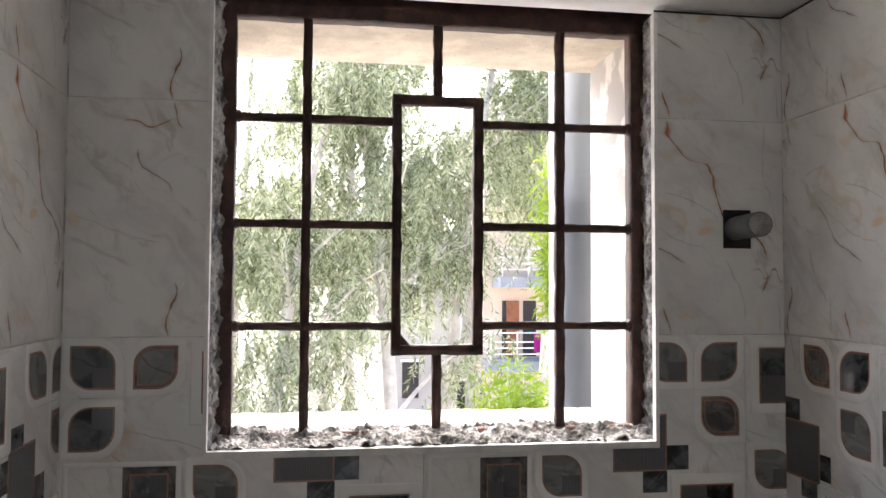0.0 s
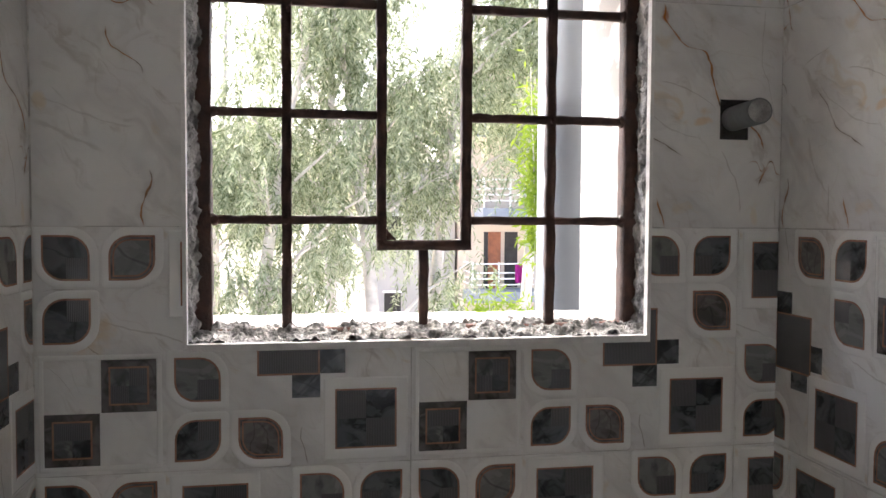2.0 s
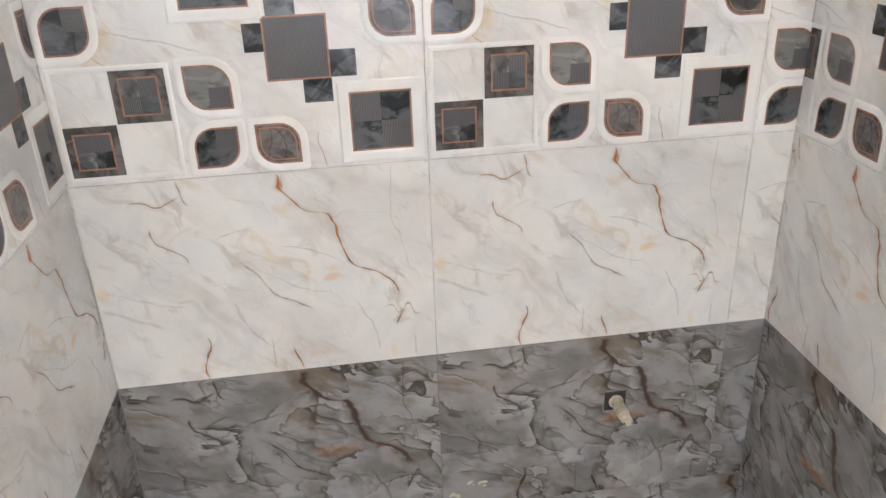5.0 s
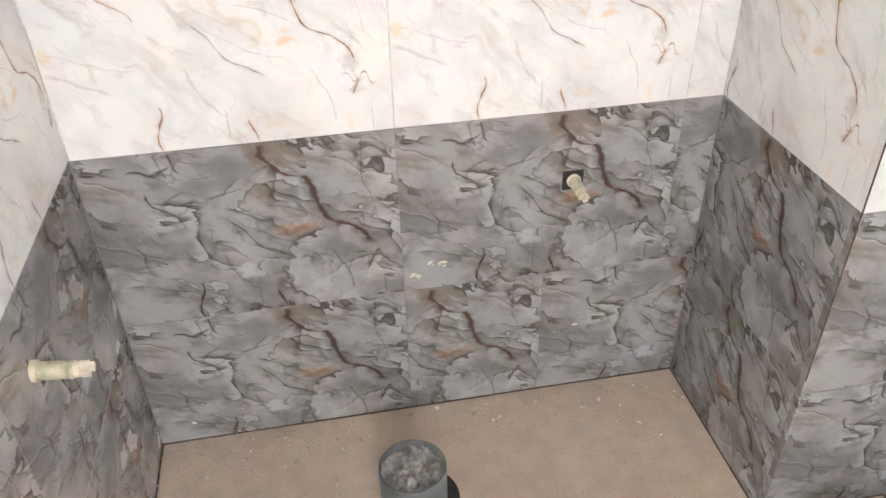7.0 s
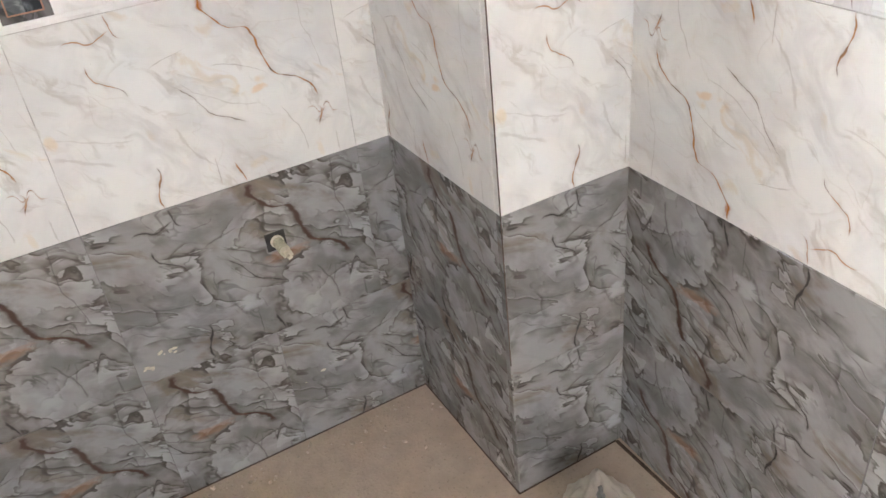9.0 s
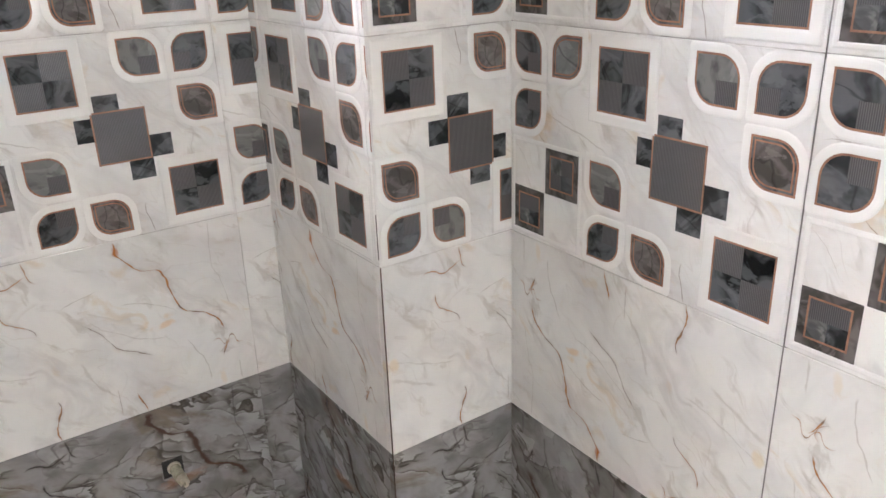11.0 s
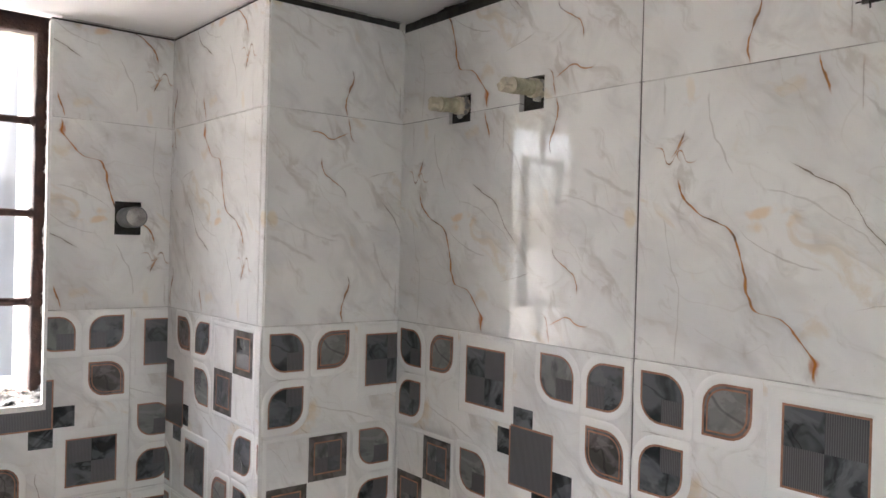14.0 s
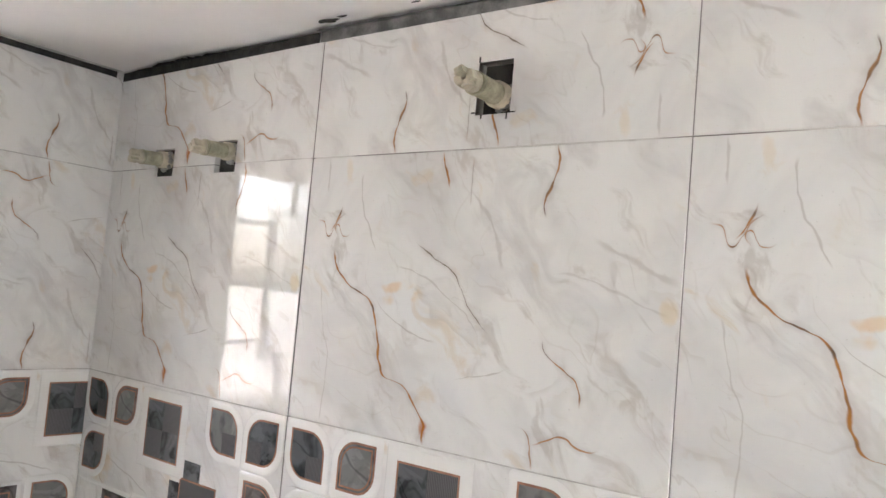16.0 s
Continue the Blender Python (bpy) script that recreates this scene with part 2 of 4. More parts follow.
def dark_marble(name):
    n = Nodes(name)
    where, u, v = tile_uv(n)
    f = n.noise(slanted(n, n.shift(n.coords(), 0.06, 10.0), 24, 1.25, 0.3), 9.0, 6.0, 0.6, 0.6)
    color = n.mix(n.ramp(f, 0.34, 0.60), (0.195, 0.19, 0.183), (0.325, 0.32, 0.312))
    color = n.mix(n.math("MULTIPLY", n.ramp(n.noise(where, 5.5, 3.0, 0.5, 0.5), 0.55, 0.70), 0.6), color, (0.40, 0.40, 0.405))
    warm = n.ramp(n.noise(slanted(n, where, 24, 1.5, 2.0), 9.0, 4.0, 0.6, 0.6), 0.55, 0.68)
    color = n.mix(n.math("MULTIPLY", warm, 0.75), color, (0.19, 0.145, 0.105))
    for scale, bands, seed, amount in ((2.6, 7.0, 1.3, 1.0), (4.2, 6.0, 6.1, 0.9), (7.0, 5.0, 3.3, 0.6)):
        line, stain, pale = swirl(n, scale, bands, seed)
        gate = n.math("MULTIPLY", n.ramp(n.noise(n.shift(n.coords(), 0.08, 9.0), 5.0 + seed, 3.0), 0.43, 0.57), amount)
        color = n.mix(n.math("MULTIPLY", n.math("MULTIPLY", stain, gate), 0.60), color, (0.13, 0.112, 0.088))
        color = n.mix(n.math("MULTIPLY", n.math("MULTIPLY", pale, gate), 0.52), color, (0.45, 0.445, 0.435))
        color = n.mix(n.math("MULTIPLY", n.math("MULTIPLY", line, gate), 0.9), color, (0.055, 0.048, 0.042))
    for scale, bands, seed, amount, tone in ((3.4, 6.0, 1.3, 0.75, (0.075, 0.066, 0.056)), (5.5, 5.0, 6.1, 0.65, (0.09, 0.076, 0.062))):
        gate = n.ramp(n.noise(n.coords(), 7.0 + seed, 2.0), 0.44, 0.60)
        color = n.mix(n.math("MULTIPLY", n.math("MULTIPLY", flow(n, scale, bands, seed), gate), amount), color, tone)
    fine = n.math("MULTIPLY", streaks(n, 6.0, 0.012, 5.1), n.ramp(n.noise(n.coords(), 11.0), 0.46, 0.58))
    color = n.mix(n.math("MULTIPLY", fine, 0.5), color, (0.06, 0.054, 0.05))
    for i, (along, half, strength, points) in enumerate(VEINS):
        k = 3.4 if i == 0 else 1.5
        if strength > 0.4:
            color = n.mix(vein_mask(n, u, v, along, half * k * 3.0, strength * 0.45, points), color, (0.13, 0.115, 0.10))
        color = n.mix(vein_mask(n, u, v, along, half * k, min(1.0, strength * 1.15), points), color, (0.085, 0.052, 0.04) if i == 0 else (0.055, 0.05, 0.046))
    color = n.mix(n.math("MULTIPLY", n.math("MULTIPLY", blot(n, u, v, 0.66, 0.50, 0.15, 0.06), n.ramp(n.noise(slanted(n, where, 15, 2.0, 1.0), 26.0, 3.0), 0.36, 0.6)), 0.55), color, (0.33, 0.175, 0.10))
    color = n.mix(n.math("MULTIPLY", blot(n, u, v, 0.47, 0.27, 0.05, 0.07), 0.8), color, (0.43, 0.43, 0.44))
    dust = n.ramp(n.noise(n.coords(), 4.0, 4.0, 0.7), 0.45, 0.75)
    color = n.mix(n.math("MULTIPLY", dust, 0.10), color, (0.45, 0.41, 0.37))
    n.bump(n.noise(n.coords(), 11.0, 2.0), 0.10, 0.004)
    return n.done(color, n.math("ADD", 0.16, n.math("MULTIPLY", dust, 0.25)), IOR=1.5)


def print_marble(name, dark, light, scale):
    n = Nodes(name)
    f = n.noise(n.shift(n.coords(), 0.02, 40.0), scale, 3.0, 0.55, 1.2)
    color = n.mix(n.ramp(f, 0.38, 0.58), dark, light)
    color = n.mix(n.math("MULTIPLY", n.ramp(n.noise(n.coords(), scale * 0.7, 4.0, 0.6, 2.0), 0.53, 0.58), 0.45), color, tuple(c * 1.5 for c in light))
    color = n.mix(n.math("MULTIPLY", streaks(n, scale * 0.5, 0.022, 2.0), 0.5), color, tuple(c * 0.3 for c in dark))
    return n.done(color, 0.09, IOR=1.52, Specular_IOR_Level=0.35)


def ribbed_print():
    n = Nodes("ribbed_grey_print")
    sep = n.node("ShaderNodeSeparateXYZ")
    n.put(sep.inputs[0], n.coords())
    wave = n.math("SINE", n.math("MULTIPLY", sep.outputs[0], 2 * math.pi / 0.0021))
    cloud = n.noise(n.coords(), 30.0, 3.0)
    color = n.mix(n.ramp(wave, -0.6, 0.6), (0.085, 0.083, 0.083), (0.15, 0.147, 0.146))
    color = n.mix(n.math("MULTIPLY", cloud, 0.3), color, (0.08, 0.076, 0.076))
    n.bump(wave, 0.25, 0.0004)
    return n.done(color, 0.16, IOR=1.5)


def plain(name, color, rough, scale=30.0, spread=0.12, metal=0.0, relief=0.0, fine=0.0):
    n = Nodes(name)
    f = n.noise(n.coords(), scale, 4.0, 0.6)
    g = n.noise(n.coords(), scale * 7, 3.0, 0.6)
    mixed = n.mix(n.ramp(f, 0.3, 0.7), tuple(c * (1 - spread) for c in color), tuple(min(1, c * (1 + spread)) for c in color))
    if fine:
        mixed = n.mix(n.math("MULTIPLY", n.ramp(g, 0.58, 0.72), fine), mixed, tuple(c * 0.35 for c in color))
    if relief:
        n.bump(n.math("ADD", g, f), relief, 0.004)
    return n.done(mixed, rough, metal)


WHITE = white_marble("white_marble_tile")
DECO = white_marble("decor_tile_glaze", veins=False, base=(0.82, 0.812, 0.782))
DARK = dark_marble("grey_marble_tile")
RIM = plain("white_glaze", (0.83, 0.822, 0.79), 0.06, 20, 0.02)
SMOKE = print_marble("smoky_print", (0.026, 0.027, 0.029), (0.118, 0.124, 0.128), 16.0)
PALE = print_marble("pale_smoky_print", (0.095, 0.098, 0.096), (0.21, 0.21, 0.20), 18.0)
TAUPE = print_marble("taupe_print", (0.075, 0.067, 0.06), (0.165, 0.15, 0.14), 18.0)
INK = print_marble("black_smoky_print", (0.009, 0.010, 0.011), (0.108, 0.114, 0.118), 17.0)
RIBBED = ribbed_print()
COPPER = plain("copper_line_print", (0.34, 0.18, 0.12), 0.2, 60, 0.2)
def grout(name, light, opened=False):
    """Joint filler: grey between the grey tiles, pale between the white ones above."""
    n = Nodes(name)
    sep = n.node("ShaderNodeSeparateXYZ")
    n.put(sep.inputs[0], n.coords())
    dirt = n.ramp(n.noise(n.coords(), 14.0, 4.0), 0.46, 0.54)
    pale = n.mix(n.math("MULTIPLY", dirt, 0.42), (light, light * 0.96, light * 0.9), (0.10, 0.09, 0.08))
    if opened:
        along = n.math("ABSOLUTE", n.math("SUBTRACT", n.math("FRACT", n.math("ADD", n.math("DIVIDE", n.math("ADD", sep.outputs[1], 0.348), TILE_W), 20.5)), 0.5))
        upright = n.math("LESS_THAN", along, 0.008)
        top = n.math("MULTIPLY", n.math("GREATER_THAN", sep.outputs[2], 1.70), n.ramp(n.noise(n.coords(), 5.0, 2.0), 0.47, 0.53))
        pale = n.mix(n.math("MULTIPLY", n.math("MAXIMUM", upright, top), 0.7), pale, (0.07, 0.062, 0.055))
    return n.done(n.mix(n.math("GREATER_THAN", sep.outputs[2], 0.574), (0.19, 0.185, 0.18), pale), 0.9)


GROUT = grout("pale_joint_filler", 0.66)
GROUT_EAST = grout("dirty_joint_filler", 0.62, True)
# shade of gaps, cut-outs and cavity as near-black colour; also dark ceiling chips
GAP_SHADE_CHIPS = plain("gap_shade_and_chips", (0.035, 0.033, 0.03), 0.95, 60, 0.4, relief=0.6)
PAINT = plain("ceiling_white_paint", (0.91, 0.905, 0.895), 0.75, 5, 0.03, relief=0.08)
CEMENT = plain("rough_grey_cement", (0.34, 0.33, 0.31), 0.95, 45, 0.35, relief=0.8, fine=0.5)
SCREED = plain("dark_cement_fill", (0.09, 0.088, 0.08), 0.95, 45, 0.35, relief=0.7, fine=0.5)
MORTAR = plain("pale_ragged_mortar", (0.27, 0.262, 0.25), 0.95, 38, 0.85, relief=1.0, fine=0.95)
PLASTER = plain("white_rough_plaster", (0.43, 0.418, 0.395), 0.92, 26, 0.28, relief=0.6, fine=0.8)
LINTEL = plain("cream_rough_plaster", (0.60, 0.53, 0.43), 0.92, 22, 0.14, relief=0.5, fine=0.35)
EDGING = plain("white_cement", (0.78, 0.765, 0.74), 0.8, 60, 0.08, relief=0.3)
IRON = plain("rusty_painted_iron", (0.055, 0.024, 0.017), 0.6, 40, 0.45, relief=0.5)
RUST = plain("red_oxide_iron", (0.14, 0.06, 0.04), 0.7, 40, 0.4, relief=0.5)
PVC = plain("grey_plastic_pipe", (0.14, 0.146, 0.145), 0.45, 25, 0.22, fine=0.4)
CPVC = plain("cream_plastic_pipe", (0.40, 0.375, 0.26), 0.5, 60, 0.3, fine=0.5)
CREAM = plain("cream_cement_plug", (0.56, 0.51, 0.39), 0.8, 60, 0.2, relief=0.4)
DUST = plain("dusty_cement_floor", (0.47, 0.375, 0.29), 0.9, 22, 0.07, relief=0.4, fine=0.42)
CRUMB = plain("pale_mortar_crumb", (0.52, 0.43, 0.345), 0.95, 60, 0.4, relief=0.4)
PAPER = plain("dusty_paper_sack", (0.62, 0.55, 0.46), 0.85, 18, 0.12, relief=0.3)


# ---- mesh helpers ----
def part(name, bm, material, parent=None, label="", smooth=False):
    mesh = bpy.data.meshes.new(name)
    for m in material if isinstance(material, (list, tuple)) else [material]:
        mesh.materials.append(m)
    if smooth:
        for f in bm.faces:
            f.smooth = True
    bm.to_mesh(mesh)
    bm.free()
    ob = new(name, mesh)
    if parent:
        ob.parent = parent
    if label:
        tagged(ob, label)
    return ob


def empty(name, label, category, kind="", group="", at=(0, 0, 0)):
    ob = new(name)
    ob.location = at
    return tagged(ob, label, category, group, kind)


def box(bm, lo, hi, mat=0, bevel=0.0):
    made = bmesh.ops.create_cube(bm, size=1.0)["verts"]
    for v in made:
        v.co = Vector([lo[i] + (v.co[i] + 0.5) * (hi[i] - lo[i]) for i in range(3)])
    faces = {f for v in made for f in v.link_faces}
    for f in faces:
        f.material_index = mat
    if bevel:
        edges = {e for f in faces for e in f.edges}
        bmesh.ops.bevel(bm, geom=list(edges), offset=bevel, segments=2, affect="EDGES", profile=0.5)
    return bm


def slab(name, lo, hi, material, parent=None, label="", bevel=0.0):
    return part(name, box(bmesh.new(), lo, hi, 0, bevel), material, parent, label)


def tube(bm, a, b, r0, r1=None, sides=20, mat=0, caps=True):
    a, b = Vector(a), Vector(b)
    m = Matrix.Translation((a + b) / 2) @ (b - a).to_track_quat("Z", "Y").to_matrix().to_4x4()
    made = bmesh.ops.create_cone(bm, cap_ends=caps, segments=sides, radius1=r0, radius2=r0 if r1 is None else r1, depth=(b - a).length, matrix=m)["verts"]
    for f in {f for v in made for f in v.link_faces}:
        f.material_index = mat
        f.smooth = len(f.verts) == 4
    return made


def ruffle(bm, amount, size, seed=0.0):
    for v in bm.verts:
        v.co += noise.noise_vector(v.co / size + Vector((seed, seed, seed))) * amount
    return bm


# ---- tiles ----
def tile_frame(corner, along, flip):
    """The matrix of a tile whose lower left corner stands at corner and whose width runs along; flip turns it upside down."""
    x, up = Vector(along), Vector((0, 0, 1))
    m = Matrix.Identity(4)
    for i, c in enumerate((x, up, x.cross(up))):
        m.col[i].xyz = c
    m.col[3].xyz = Vector(corner)
    if flip:
        m = m @ Matrix.Translation((TILE_W, TILE_H, 0)) @ Matrix.Rotation(math.pi, 4, "Z")
    return m


def plate(u0, v0, u1, v1, holes, thick=0.008):
    """A tile's body in its own plane, with square openings cut out."""
    us = sorted({u0, u1, *(min(max(h[i], u0), u1) for h in holes for i in (0, 2))})
    vs = sorted({v0, v1, *(min(max(h[i], v0), v1) for h in holes for i in (1, 3))})
    bm = bmesh.new()
    if not holes:
        c = 0.0007
        loops = [[bm.verts.new((u, v, z)) for u, v in ((u0 + d, v0 + d), (u1 - d, v0 + d), (u1 - d, v1 - d), (u0 + d, v1 - d))] for d, z in ((0, -thick), (0, -c), (c, 0))]
        for a, b in zip(loops, loops[1:]):
            for i in range(4):
                bm.faces.new((a[i], a[(i + 1) % 4], b[(i + 1) % 4], b[i]))
        bm.faces.new(loops[-1])
        return bm
    kept = {}
    for i in range(len(us) - 1):
        for j in range(len(vs) - 1):
            cu, cv = (us[i] + us[i + 1]) / 2, (vs[j] + vs[j + 1]) / 2
            kept[i, j] = not any(h[0] < cu < h[2] and h[1] < cv < h[3] for h in holes)
    vert = {}

    def at(i, j, deep):
        if (i, j, deep) not in vert:
            vert[i, j, deep] = bm.verts.new((us[i], vs[j], -thick if deep else 0))
        return vert[i, j, deep]

    for (i, j), on in kept.items():
        if not on:
            continue
        ring = [(i, j), (i + 1, j), (i + 1, j + 1), (i, j + 1)]
        bm.faces.new([at(*p, False) for p in ring])
        for k, (di, dj) in enumerate(((0, -1), (1, 0), (0, 1), (-1, 0))):
            if not kept.get((i + di, j + dj), False):
                a, b = ring[k], ring[(k + 1) % 4]
                bm.faces.new([at(*b, False), at(*a, False), at(*a, True), at(*b, True)])
    return bm


def leaf_ring(x0, y0, x1, y1, sharp, grow=0.0, steps=7):
    """The outline of a leaf: square at two opposite corners, round at the other two."""
    x0, y0, x1, y1 = x0 - grow, y0 - grow, x1 + grow, y1 + grow
    r = 0.46 * (x1 - x0)
    small = 0.0006 + max(0.0, grow) * 0.5
    out = []
    for k, (cx, cy) in enumerate(((x0, y0), (x1, y0), (x1, y1), (x0, y1))):
        rr = small if (k % 2 == 0) == sharp else r
        mx, my = cx + (rr if cx == x0 else -rr), cy + (rr if cy == y0 else -rr)
        start = math.pi + k * math.pi / 2
        for s in range(steps):
            a = start + s / (steps - 1) * math.pi / 2
            out.append((mx + rr * math.cos(a), my + rr * math.sin(a)))
    return out


def square_ring(x0, y0, x1, y1, grow=0.0):
    x0, y0, x1, y1 = x0 - grow, y0 - grow, x1 + grow, y1 + grow
    return [(x0, y0), (x1, y0), (x1, y1), (x0, y1)]


def rings(bm, loops, mats, fill=None):
    """Faces between outlines given as (points, height), and one over the last."""
    made = [[bm.verts.new((x, y, z)) for x, y in pts] for pts, z in loops]
    for a, b, m in zip(made, made[1:], mats):
        for i in range(len(a)):
            f = bm.faces.new((a[i], a[(i + 1) % len(a)], b[(i + 1) % len(b)], b[i]))
            f.material_index = m
    if fill is not None:
        f = bm.faces.new(made[-1])
        f.material_index = fill


PRINT_MATS = [RIM, COPPER, SMOKE, PALE, TAUPE, INK, RIBBED]
R_, C_, S_, P_, T_, I_, B_ = range(7)
TOP = 0.0005


def patch(bm, x0, y0, x1, y1, mat, z=TOP + 0.0003):
    f = bm.faces.new([bm.verts.new((x, y, z)) for x, y in square_ring(x0, y0, x1, y1)])
    f.material_index = mat


def leaf_motif(x0, y0, x1, y1, sharp, fill, double=False, corner=None):
    def build():
        bm = bmesh.new()
        g = lambda d: leaf_ring(x0, y0, x1, y1, sharp, d)
        h = 0.0011
        loops = [(g(0.0098), 0.0001), (g(0.0080), h * 0.8), (g(0.0055), h), (g(0.0020), h * 0.8), (g(0.0), TOP), (g(-0.0023), TOP)]
        mats = [R_, R_, R_, R_, C_]
        if double:
            loops += [(g(-0.0046), TOP), (g(-0.0064), TOP)]
            mats += [T_, C_]
        rings(bm, loops, mats, fill)
        if corner:
            cx, cy = (x0 + x1) / 2, (y0 + y1) / 2
            d = 0.0024
            patch(bm, cx if "e" in corner else x0 + d, cy if "n" in corner else y0 + d, x1 - d if "e" in corner else cx, y1 - d if "n" in corner else cy, B_)
        return bm
    return "leaf_inlay", build


def square_motif(x0, y0, x1, y1, fills, rim=True, band=0.0):
    def build():
        bm = bmesh.new()
        g = lambda d: square_ring(x0, y0, x1, y1, d)
        loops, mats = [], []
        if rim:
            loops += [(g(0.0145), 0.0001), (g(0.0125), 0.0012), (g(0.0030), 0.0012)]
            mats += [R_, R_, R_]
        loops += [(g(0), TOP)]
        if band:
            loops += [(g(-band), TOP)]
            mats += [T_]
        e = band + 0.0022
        loops += [(g(-e), TOP)]
        mats += [C_]
        rings(bm, loops, mats)
        cx, cy = (x0 + x1) / 2, (y0 + y1) / 2
        for (a, b, c, d), m in zip(((x0 + e, y0 + e, cx, cy), (cx, y0 + e, x1 - e, cy), (x0 + e, cy, cx, y1 - e), (cx, cy, x1 - e, y1 - e)), fills):
            patch(bm, a, b, c, d, m, TOP)
        return bm
    return "square_inlay", build


def cross_motif(x0, y0, x1, y1, arms):
    def build():
        bm = bmesh.new()
        for a in arms:
            patch(bm, *a, S_, TOP * 0.5)
        g = lambda d: square_ring(x0, y0, x1, y1, d)
        rings(bm, [(g(0), 0.0001), (g(0), TOP), (g(-0.0023), TOP)], [C_, C_])
        cx, cy, e = (x0 + x1) / 2, (y0 + y1) / 2, 0.0023
        for q in ((x0 + e, y0 + e, cx, cy), (cx, y0 + e, x1 - e, cy), (x0 + e, cy, cx, y1 - e), (cx, cy, x1 - e, y1 - e)):
            patch(bm, *q, B_, TOP)
        return bm
    return "cross_inlay", build


def panel_motif(x0, y0, x1, y1):
    """A plain raised white field."""
    def build():
        bm = bmesh.new()
        g = lambda d: square_ring(x0, y0, x1, y1, d)
        rings(bm, [(g(0.0), 0.0001), (g(-0.002), 0.0011), (g(-0.005), 0.0011), (g(-0.0065), 0.0002)], [R_, R_, R_])
        return bm
    return "white_border", build


MOTIFS = [
    leaf_motif(0.0100, 0.2350, 0.0640, 0.2895, False, S_, corner="se"),
    leaf_motif(0.0850, 0.2350, 0.1385, 0.2895, True, P_, True),
    square_motif(0.1675, 0.2035, 0.2465, 0.2815, (B_, S_, I_, B_)),
    leaf_motif(0.3095, 0.2350, 0.3650, 0.2895, False, P_, corner="se"),
    leaf_motif(0.3850, 0.2350, 0.4390, 0.2895, True, S_, corner="sw"),
    leaf_motif(0.0100, 0.1590, 0.0645, 0.2140, True, S_, corner="ne"),
    cross_motif(0.2577, 0.1148, 0.3345, 0.1920, ((0.264, 0.192, 0.299, 0.215), (0.235, 0.151, 0.2577, 0.1845), (0.3345, 0.116, 0.366, 0.149), (0.300, 0.086, 0.335, 0.1148))),
    leaf_motif(0.3850, 0.1600, 0.4410, 0.2150, False, T_, True),
    square_motif(0.0750, 0.0755, 0.1385, 0.1395, (B_, S_, P_, B_), False, 0.0085),
    square_motif(0.0103, 0.0115, 0.0730, 0.0750, (P_, S_, B_, B_), False, 0.0085),
    leaf_motif(0.1590, 0.0850, 0.2140, 0.1400, False, P_, corner="se"),
    square_motif(0.3535, 0.0190, 0.4315, 0.0955, (I_, B_, B_, I_)),
    leaf_motif(0.1590, 0.0114, 0.2140, 0.0630, True, S_, corner="ne"),
    leaf_motif(0.2346, 0.0106, 0.2890, 0.0634, False, T_, True),
    panel_motif(0.0040, 0.0050, 0.1450, 0.1460),
]


def cut_to(bm, u0, v0, u1, v1, holes):
    for co, no in (((u0, 0, 0), (-1, 0, 0)), ((u1, 0, 0), (1, 0, 0)), ((0, v0, 0), (0, -1, 0)), ((0, v1, 0), (0, 1, 0))):
        bmesh.ops.bisect_plane(bm, geom=bm.verts[:] + bm.edges[:] + bm.faces[:], plane_co=co, plane_no=no, clear_outer=True)
    for h in holes:
        for co, no in (((h[0], 0, 0), (1, 0, 0)), ((h[2], 0, 0), (1, 0, 0)), ((0, h[1], 0), (0, 1, 0)), ((0, h[3], 0), (0, 1, 0))):
            bmesh.ops.bisect_plane(bm, geom=bm.verts[:] + bm.edges[:] + bm.faces[:], plane_co=co, plane_no=no)
        gone = [f for f in bm.faces if h[0] < f.calc_center_median().x < h[2] and h[1] < f.calc_center_median().y < h[3]]
        bmesh.ops.delete(bm, geom=gone, context="FACES")
    return bm


MESHES = {}


def cached(key, name, make, mats):
    if key not in MESHES:
        bm = make()
        if not bm.faces:
            MESHES[key] = None
        else:
            mesh = bpy.data.meshes.new(name)
            for m in mats:
                mesh.materials.append(m)
            bm.to_mesh(mesh)
            MESHES[key] = mesh
        bm.free()
    return MESHES[key]


GAP = 0.0005
# the stretch of the east wall next to the column leans out of the rest's plane
LEAN, LEAN_Y = radians(1.45), -0.573
LEAN_M = Matrix.Translation((0.7325, LEAN_Y, 0)) @ Matrix.Rotation(-LEAN, 4, "Z") @ Matrix.Translation((-0.728, -LEAN_Y, 0))


